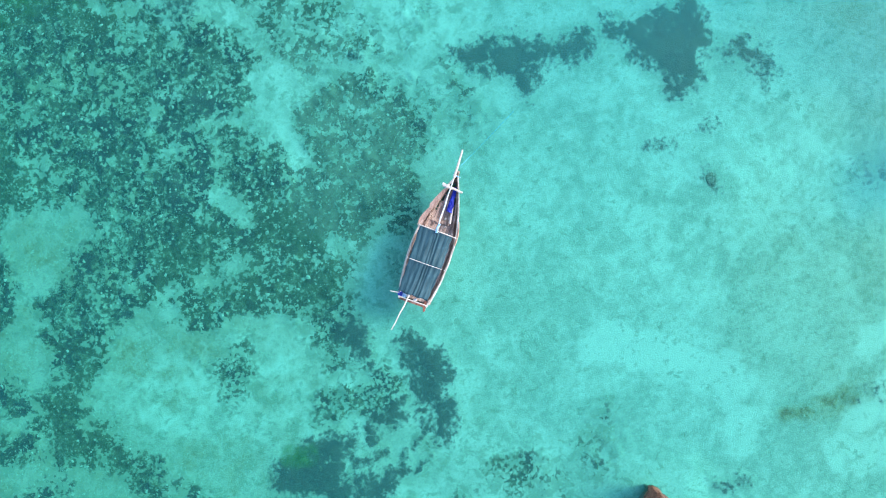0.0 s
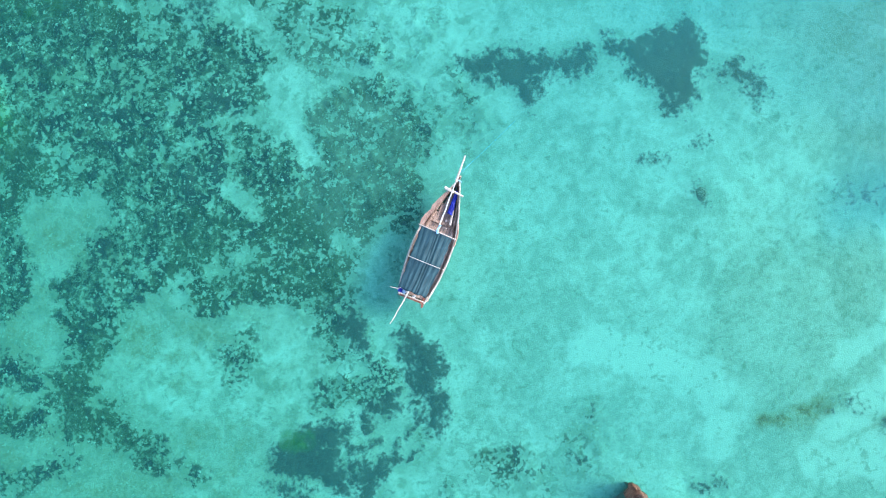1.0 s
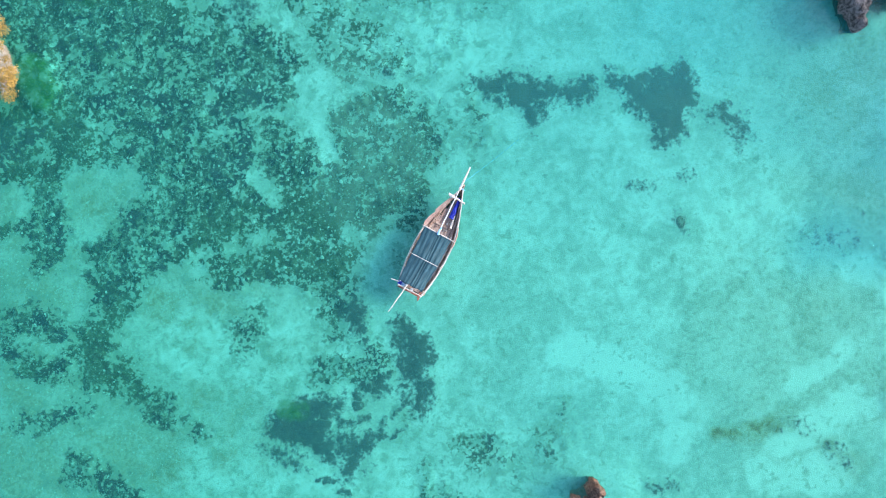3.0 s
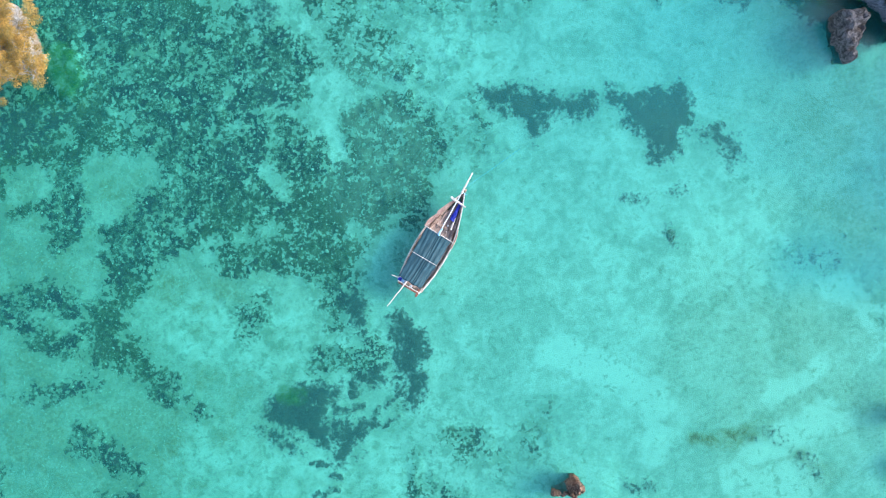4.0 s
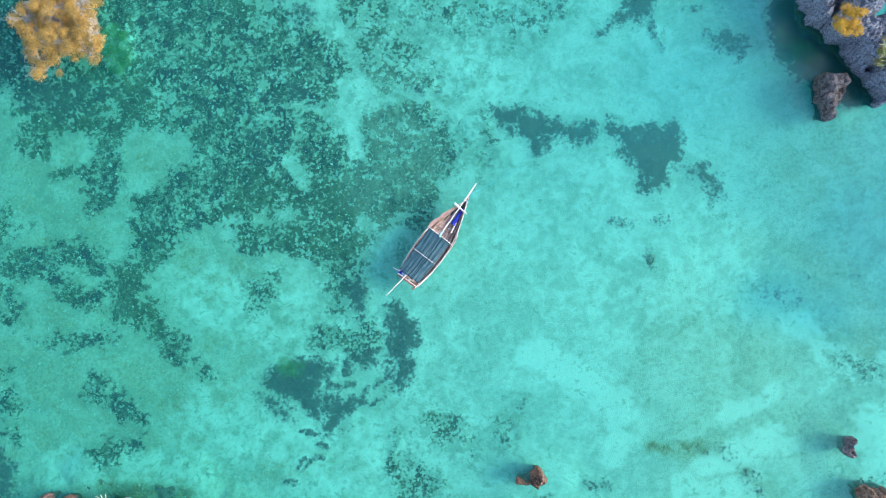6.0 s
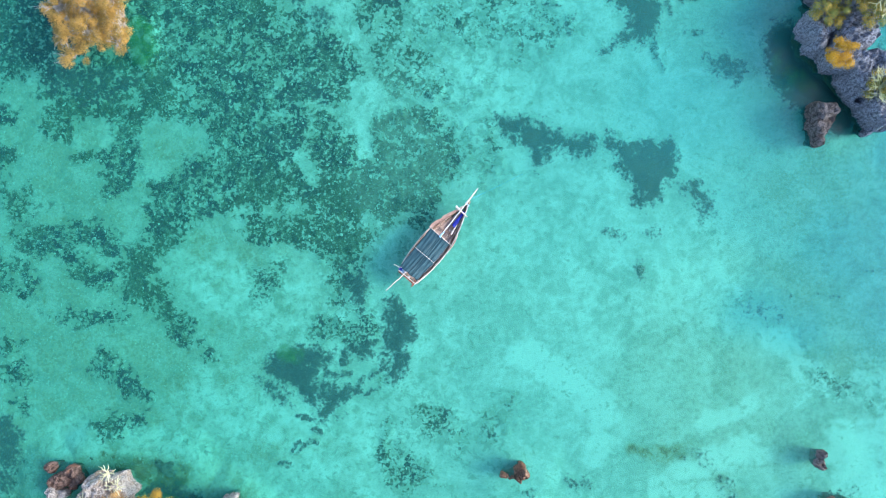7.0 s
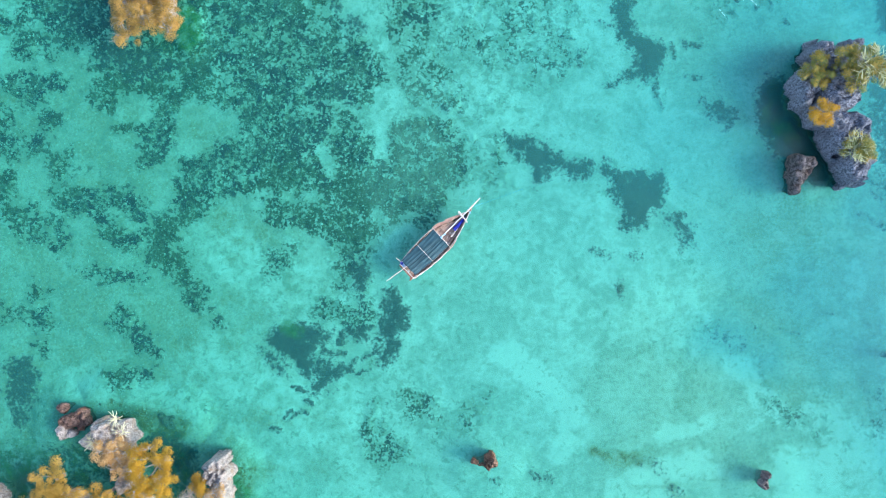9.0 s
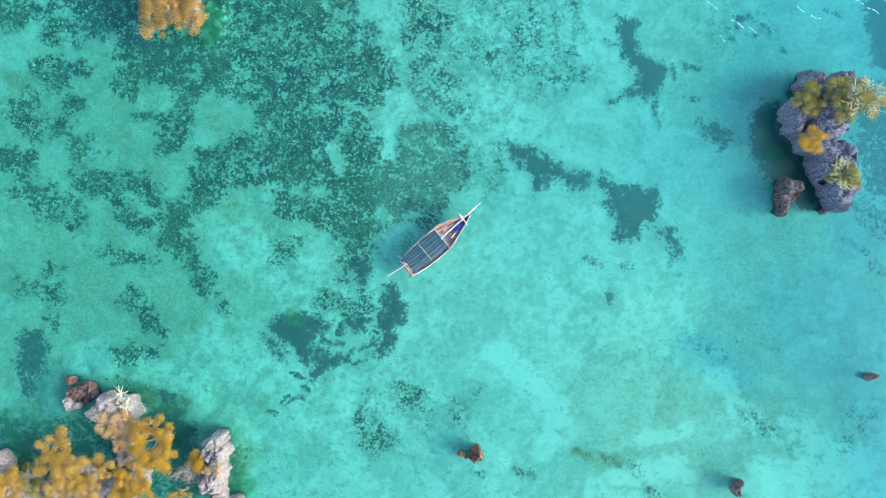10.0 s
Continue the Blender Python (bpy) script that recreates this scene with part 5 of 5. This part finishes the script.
rock("rock", [(32.56, 5.77, 1.14, 1.8), (32.16, 4.76, 1.20, 1.4), (32.12, 3.84, 0.84, 0.9)], ROCK_DARK, "brownish grey boulder standing in the water beside the islet", 93, jag=0.24)
tree("shrub", [(33.20, 9.86, 1.10, 4.00), (32.63, 9.40, 0.60, 3.70)], 2.6, LEAF_AMBER, "bright orange shrub on dark rock", 95, 0.055, 330, category="shrub", group="islet shrubs", clump=0.38)
tree("shrub", [(32.68, 13.17, 1.11, 3.6), (33.19, 14.03, 1.01, 3.6), (33.69, 12.80, 0.91, 3.4)], 2.4, LEAF_GREEN, "olive and orange shrub on dark rock", 96, 0.055, 286, category="shrub", group="islet shrubs", clump=0.32)
tree("mangrove_tree", [(35.43, 14.17, 1.29, 4.2), (36.74, 13.93, 1.49, 4.4), (35.84, 12.39, 1.20, 4.0), (37.86, 12.86, 1.19, 4.2)], 2.2, LEAF_GREEN, "olive-orange tree crowning the dark islet", 97, 0.055, 286, bare=4, clump=0.40)
tree("shrub", [(39.50, 13.07, 0.70, 3.6)], 1.4, LEAF_AMBER, "orange shrub overhanging the islet's edge", 98, 0.055, 286, category="shrub", group="islet shrubs", clump=0.38)
tree("shrub", [(36.40, 6.86, 1.31, 3.60), (37.02, 6.37, 0.91, 3.40)], 2.2, LEAF_GREEN, "olive shrub with pale stems on dark rock", 99, 0.055, 264, category="shrub", group="islet shrubs", clump=0.38)
rosette("finger_plant", (37.28, 13.34, 3.9), 1.9, 24, SAGE_BLADE, "pale sage finger-stemmed succulent above shrubs", 101, 0.7, 0.034, 5, "finger succulents")
rosette("finger_plant", (35.92, 6.69, 3.0), 1.4, 18, SAGE_BLADE, "pale sage finger-stemmed succulent among olive leaves", 102, 0.7, 0.032, 5, "finger succulents")

# ---- northern islet: one wide tree over a green shelf ----
rock("rock", [(-24.95, 23.39, 1.88, 1.4), (-23.29, 22.68, 0.89, 1.5), (-26.34, 24.77, 1.78, 1.2), (-24.27, 25.49, 1.88, 1.4), (-23.22, 23.92, 0.84, 1.4)], ROCK_PALE, "pale rock almost hidden beneath a golden tree", 111)
tree("mangrove_tree", [(-24.39, 21.16, 1.70, 3.8), (-22.49, 21.34, 1.61, 3.7), (-26.21, 19.85, 1.02, 3.0), (-26.13, 21.50, 1.41, 3.5), (-22.29, 20.31, 0.91, 3.2), (-24.32, 23.88, 1.80, 4.0), (-22.36, 23.95, 1.70, 3.8), (-26.43, 23.79, 1.41, 3.5), (-24.49, 26.09, 1.41, 3.5)], 1.0, LEAF_RUSSET, "wide golden-tan mangrove with grey twigs on a small rock", 112, 0.050, 340, 0.9, bare=4, clump=0.46)

# ---- lone rocks of the lagoon ----
rock("reef_rock", [(1.95, -19.45, 0.80, 0.35), (2.55, -19.80, 0.80, 0.2), (3.40, -19.20, 1.0, 0.55), (3.20, -19.90, 0.85, 0.4), (3.65, -19.60, 0.8, 0.35)], ROCK_RUST, "lone rust-brown reef rock breaking the surface", 121, jag=0.8, steep=1.05, group="lone reef rocks", wear=3)
rock("reef_rock", [(28.39, -26.47, 1.5, 0.7), (29.29, -26.83, 1.4, 0.6)], ROCK_RUST, "rust-brown reef rock standing clear of milky shallow water", 125, jag=0.7, steep=1.05, group="lone reef rocks", wear=3)
rock("reef_rock", [(28.05, -22.45, 1.15, 0.35), (27.85, -22.95, 0.9, 0.25), (28.5, -22.7, 0.8, 0.2)], ROCK_REEF, "greyish brown reef rock awash in shallow water", 122, jag=0.7, steep=1.05, group="lone reef rocks", wear=3)
rock("reef_rock", [(40.88, -12.16, 0.95, 0.35), (40.45, -12.35, 0.7, 0.15)], ROCK_REEF, "small greyish reef rock awash in shallow water", 123, jag=0.6, steep=1.05, group="lone reef rocks", wear=3)
rock("reef_rock", [(16.47, -4.70, 0.66, -1.3)], ROCK_SANDED, "rounded drowned coral head on pale sand", 124, jag=0.15, group="lone reef rocks")

# ---- the boat ----
SECTIONS = ((-2.35, 0.86, 0.62), (-1.6, 1.06, 0.56), (-0.6, 1.20, 0.52), (0.5, 1.26, 0.52), (1.5, 1.24, 0.55),
            (2.4, 1.12, 0.60), (3.3, 0.88, 0.68), (4.2, 0.58, 0.78), (5.0, 0.28, 0.88), (5.55, 0.05, 0.96))


def beam_at(u):
    return float(np.interp(u, [s[0] for s in SECTIONS], [s[1] for s in SECTIONS]))


def sheer_at(u):
    return float(np.interp(u, [s[0] for s in SECTIONS], [s[2] for s in SECTIONS]))


def shell(bm, inset, low, lift, stations=34):
    """A hull skin from rail to keel; inset moves it inwards."""
    rings = []
    for i in range(stations):
        u = -2.35 + 7.9 * i / (stations - 1)
        b, z = max(beam_at(u) - inset, 0.015), sheer_at(u)
        keel = low + 0.55 * max(0, (u - 3.2) / 2.35) ** 2 + lift
        ring = []
        for j in range(13):
            a = math.pi * j / 12
            v = b * math.copysign(abs(math.cos(a)) ** 0.62, math.cos(a))
            ring.append(bm.verts.new((u, v, keel + (z - keel) * (1 - math.sin(a) ** 1.3))))
        rings.append(ring)
    for one, two in zip(rings, rings[1:]):
        for j in range(12):
            bm.faces.new((one[j], two[j], two[j + 1], one[j + 1]))
    return rings


def bar(bm, a, b, r0, r1=None, bow=0.0, n=6, sides=8):
    a, b = Vector(a), Vector(b)
    tube(bm, [a.lerp(b, i / (n - 1)) + Vector((0, 0, bow * math.sin(math.pi * i / (n - 1)))) for i in range(n)], r0, r0 if r1 is None else r1, sides)


def plank(bm, u0, u1, v0, v1, z, thick=0.03):
    m = Matrix.LocRotScale(((u0 + u1) / 2, (v0 + v1) / 2, z), None, (abs(u1 - u0), abs(v1 - v0), thick))
    bmesh.ops.create_cube(bm, size=1, matrix=m)


def sailing_boat(at, turn):
    boat = thing("wooden_boat", at, "weathered wooden sailing boat with slate-blue tarpaulin awning, moored", "boat", turn=turn)
    rng = np.random.RandomState(5)
    bm = bmesh.new()
    outer, inner = shell(bm, 0.0, -0.45, 0.0), shell(bm, 0.07, -0.40, 0.0)
    for a, b in zip(zip(outer, outer[1:]), zip(inner, inner[1:])):
        for j in (0, 12):
            bm.faces.new((a[0][j], b[0][j], b[1][j], a[1][j]))
    bm.faces.new(outer[0])
    bmesh.ops.recalc_face_normals(bm, faces=bm.faces)
    hull = part("hull", bm, HULL_WOOD, boat, smooth=False)
    # rails along both sides
    for side in (1, -1):
        bm = bmesh.new()
        line = [Vector((u, side * (beam_at(u) - 0.03), sheer_at(u) + 0.03)) for u in np.linspace(-2.35, 5.5, 30)]
        tube(bm, line, 0.065, 0.05, 6)
        part("gunwale", bm, RAIL_WOOD, boat, "bleached gunwale rail")
    bm = bmesh.new()
    bar(bm, (5.2, 0, 0.2), (5.72, 0.0, 1.15), 0.10, 0.07)
    part("stem_post", bm, HULL_WOOD, boat)
    # open bow: floor planks, ribs, stringers
    for i in range(11):
        v = -0.95 + 0.19 * i
        u1 = 2.1 + max(0.3, 3.0 * (1 - (abs(v) + 0.1) / 1.1))
        bm = bmesh.new()
        plank(bm, -2.2, u1, v - 0.085, v + 0.085, 0.10 + 0.012 * (i % 3) + 0.10 * abs(v))
        part("plank", bm, DECK_WOOD, boat)
    for u in (2.5, 2.95, 3.4, 3.85, 4.3):
        bm = bmesh.new()
        b, z = beam_at(u) - 0.10, sheer_at(u)
        tube(bm, [Vector((u, b * math.cos(math.pi * k / 10), z - 0.02 - (z - 0.08) * math.sin(math.pi * k / 10) ** 0.8)) for k in range(11)], 0.035, 0.035, 5)
        part("rib", bm, DECK_WOOD, boat)
    for side in (1, -1):
        bm = bmesh.new()
        tube(bm, [Vector((u, side * (beam_at(u) * 0.74), sheer_at(u) - 0.22)) for u in np.linspace(2.0, 4.7, 9)], 0.07, 0.05, 5)
        part("stringer", bm, HULL_WOOD, boat)
    bm = bmesh.new()
    plank(bm, 2.60, 2.80, -0.85, 0.85, 0.27, 0.05)
    part("thwart", bm, HULL_WOOD, boat)
    # wash board standing proud of the port bow
    bm = bmesh.new()
    rows = []
    for i, u in enumerate(np.linspace(2.15, 4.55, 14)):
        flare = 0.13 * math.sin(math.pi * min(1, (i + 1) / 7)) if i < 7 else 0.13 * (13 - i) / 7
        b, z = beam_at(u), sheer_at(u) + 0.07
        rows.append([bm.verts.new((u, b - 0.16, z)), bm.verts.new((u, b + flare + 0.03, z + 0.03)),
                     bm.verts.new((u, b + flare + 0.03, z - 0.07)), bm.verts.new((u, b - 0.16, z - 0.05))])
    for p, q in zip(rows, rows[1:]):
        for j in range(4):
            bm.faces.new((p[j], q[j], q[(j + 1) % 4], p[(j + 1) % 4]))
    bm.faces.new(rows[0])
    bm.faces.new(rows[-1][::-1])
    bmesh.ops.recalc_face_normals(bm, faces=bm.faces)
    part("wash_board", bm, PINK_WOOD, boat, "worn pinkish wash board")
    bm = bmesh.new()
    tube(bm, [Vector((u, -beam_at(u) - 0.05 * math.sin(math.pi * (u - 1.6) / 1.4), sheer_at(u) + 0.06)) for u in np.linspace(1.6, 3.0, 9)], 0.05, 0.06, 6)
    part("rubbing_strake", bm, PINK_WOOD, boat, "worn pinkish rubbing strake")
    # bow cross-beam and small crosstree
    bm = bmesh.new()
    bar(bm, (4.78, 0.66, 1.05), (4.64, -0.62, 1.05), 0.075, 0.06)
    bar(bm, (4.68, 0.60, 1.10), (4.66, 0.0, 1.12), 0.06, 0.05)
    part("cross_beam", bm, PALE_WOOD, boat, "pale rounded cross beam")
    bm = bmesh.new()
    bar(bm, (5.45, 0.24, 1.22), (5.42, -0.22, 1.22), 0.035)
    part("crosstree", bm, SKY_CLOTH, boat, "small light-blue crosstree")
    # long yard lying forward over the bow, furled in white cloth
    bm = bmesh.new()
    bar(bm, (1.95, 0.05, 1.42), (6.95, 0.18, 1.30), 0.04, 0.03, 0.04, 10)
    yard = part("yard", bm, RAIL_WOOD, boat, "long pale yard over the bow")
    bm = bmesh.new()
    bar(bm, (5.3, 0.13, 1.36), (6.97, 0.20, 1.34), 0.075, 0.05, 0.0, 5)
    part("yard_sleeve", bm, PALE_WOOD, yard, "whitened outer end of the yard")
    bm = bmesh.new()
    tube(bm, [Vector((u, 0.05 + 0.012 * math.sin(u * 5) + 0.025 * (u - 2), 1.47 + 0.015 * math.sin(u * 9))) for u in np.linspace(2.3, 5.2, 16)], 0.045, 0.035, 7)
    part("furled_sail", bm, WHITE_CLOTH, yard, "white furled sail")
    bm = bmesh.new()
    tube(bm, [Vector((u, 0.04 + 0.02 * math.sin(u * 12), 1.50)) for u in np.linspace(1.95, 2.5, 8)], 0.085, 0.06, 7)
    part("lashing", bm, SKY_CLOTH, yard, "light-blue cloth lashing")
    # awning on its frame
    nx, ny = 40, 46
    verts, faces = [], []
    for i in range(nx + 1):
        s = i / nx
        u = -1.92 + 4.0 * s
        half_l = np.interp(s, (0, 0.5, 1), (1.00, 1.02, 1.08))
        half_r = np.interp(s, (0, 0.5, 1), (0.78, 0.94, 0.92))
        for j in range(ny + 1):
            w = j / ny
            v = half_l + (-half_r - half_l) * w
            sag = -0.06 * math.sin(math.pi * 2 * s) ** 2
            fold = 0.028 * math.sin(w * 38 + 2.0 * fbm(np.array(u * 0.5), np.array(w * 4.0), 2, 3)) * float(0.3 + 1.4 * abs(fbm(np.array(u * 0.4), np.array(w * 6.0), 2, 4)))
            crease = -0.10 * math.exp(-((w - 0.56 + 0.05 * (s - 0.5)) / 0.018) ** 2) - 0.06 * math.exp(-((w - 0.66 + 0.04 * s) / 0.02) ** 2) - 0.05 * math.exp(-((w - 0.47 - 0.03 * s) / 0.015) ** 2)
            edge = 0.02 * math.sin(u * 9) if j in (0, ny) else 0
            verts.append((u + (0.03 * math.sin(w * 17) if i in (0, nx) else 0), v + edge, 1.28 + 0.14 * math.sin(math.pi * w) + sag + fold * 1.3 + crease))
    for i in range(nx):
        for j in range(ny):
            k = i * (ny + 1) + j
            faces.append((k, k + 1, k + ny + 2, k + ny + 1))
    awning = link("awning", raw_mesh("awning", verts, faces, True), TARP, boat, "creased slate-blue tarpaulin awning")
    solid = awning.modifiers.new("thickness", 'SOLIDIFY')
    solid.thickness = 0.012
    for u, l, r, z in ((2.08, 1.26, 1.22, 1.33), (0.06, 1.06, 0.98, 1.45), (-2.22, 0.86, 0.88, 1.12)):
        bm = bmesh.new()
        bar(bm, (u, l, z), (u + (0.0 if u < 2 else -0.05), -r, z), 0.032 if u > 2 else 0.02 if u > 0 else 0.036, None, 0.08 if u > -1 else 0.0)
        part("awning_pole", bm, PALE_WOOD, boat, "pale awning pole")
    for u in (2.05, 0.05, -1.9):
        for side in (1, -1):
            bm = bmesh.new()
            bar(bm, (u, side * (beam_at(u) - 0.08), sheer_at(u) - 0.3), (u, side * (beam_at(u) - 0.12), 1.32), 0.035)
            part("stanchion", bm, PALE_WOOD, boat)
    # stern: transom, rudder, tiller, boom, bundles
    bm = bmesh.new()
    plank(bm, -2.42, -2.32, -0.84, 0.84, 0.25, 0.72)
    part("transom", bm, RUST_WOOD, boat)
    bm = bmesh.new()
    plank(bm, -2.85, -2.42, -0.05, 0.05, 0.1, 0.9)
    plank(bm, -2.75, -2.2, -0.08, 0.08, 0.60, 0.10)
    bmesh.ops.bevel(bm, geom=bm.edges[:], offset=0.02, segments=1, affect='EDGES')
    bmesh.ops.transform(bm, matrix=pose(0.15, -0.40, 0, 0, 0, 8), verts=bm.verts)
    part("rudder", bm, RUST_WOOD, boat, "red-brown wooden rudder")
    bm = bmesh.new()
    pts = [Vector((-1.95 - 2.2 * t, 0.30 + 0.30 * t + 0.012 * math.sin(t * 14), 1.30 + 0.15 * t)) for t in np.linspace(0, 1, 12)]
    tube(bm, pts, 0.05, 0.028, 7)
    part("boom", bm, PALE_WOOD, boat, "crooked pale boom over the stern")
    bm = bmesh.new()
    bar(bm, (-2.02, 0.9, 1.1), (-2.10, 1.45, 1.15), 0.035, 0.025)
    part("oar_grip", bm, PALE_WOOD, boat)
    for i, (u, v, r, m) in enumerate(((-2.05, 0.80, 0.16, BLUE), (-2.08, 0.58, 0.13, SKY_CLOTH), (-2.02, 0.40, 0.10, WHITE_CLOTH), (-2.12, -0.1, 0.10, WHITE_CLOTH))):
        bm = bmesh.new()
        bmesh.ops.create_icosphere(bm, subdivisions=3, radius=r)
        for q in bm.verts:
            q.co *= 1 + 0.35 * noise.noise(q.co * 9 + Vector((i, 0, 0)))
            q.co.z *= 0.7
        bmesh.ops.translate(bm, vec=(u, v, 1.02), verts=bm.verts)
        part("bundle", bm, m, boat, ("blue cloth bundle", "light-blue cloth bundle", "white cloth bundle", "white cloth bundle")[i])
    # blue sheet crumpled in the bow
    bm = bmesh.new()
    bmesh.ops.create_grid(bm, x_segments=24, y_segments=12, size=0.5)
    for q in bm.verts:
        u = 4.10 + q.co.x * 1.5
        width = 0.30 - 0.14 * (q.co.x + 0.5)
        v = -0.20 + 0.08 * q.co.x + q.co.y * width * 1.3
        q.co = Vector((u + 0.06 * noise.noise(Vector((u * 3, v * 3, 1))), v + 0.05 * noise.noise(Vector((u * 3, v * 3, 4))),
                       0.66 + 0.10 * noise.noise(Vector((u * 5, v * 7, 2))) - 0.5 * max(0, abs(q.co.y) - 0.35)))
    sheet_ob = part("blue_sheet", bm, BLUE, boat, "crumpled bright blue sheet", True)
    sheet_ob.modifiers.new("thickness", 'SOLIDIFY').thickness = 0.03
    bm = bmesh.new()
    bar(bm, (3.7, -0.36, 0.52), (2.75, -0.52, 0.50), 0.06, 0.07)
    part("spar", bm, PALE_WOOD, boat, "short pale spar")
    for i in range(7):
        bm = bmesh.new()
        s = rng.uniform(0.08, 0.18)
        bmesh.ops.create_cube(bm, size=s)
        bmesh.ops.bevel(bm, geom=bm.edges[:], offset=s * 0.25, segments=2, affect='EDGES')
        bmesh.ops.transform(bm, matrix=pose(rng.uniform(2.3, 3.5), rng.uniform(-0.5, 0.5), 0.30, *rng.uniform(-20, 20, 3)), verts=bm.verts)
        part("gear", bm, (DECK_WOOD, RAIL_WOOD, HULL_WOOD)[i % 3], boat)
    return boat


sailing_boat((-1.46, -0.37, 0.0), 40.4)
mooring = bmesh.new()
tube(mooring, [Vector((2.6, 3.45, 0.9)).lerp(Vector((7.9, 5.1, -1.3)), t) + Vector((0, 0, -0.5 * math.sin(math.pi * t))) for t in np.linspace(0, 1, 14)], 0.013, 0.013, 5)
tagged(part("mooring_rope", mooring, ROPE, None), "blue mooring rope running from the bow to the seabed", "rope")
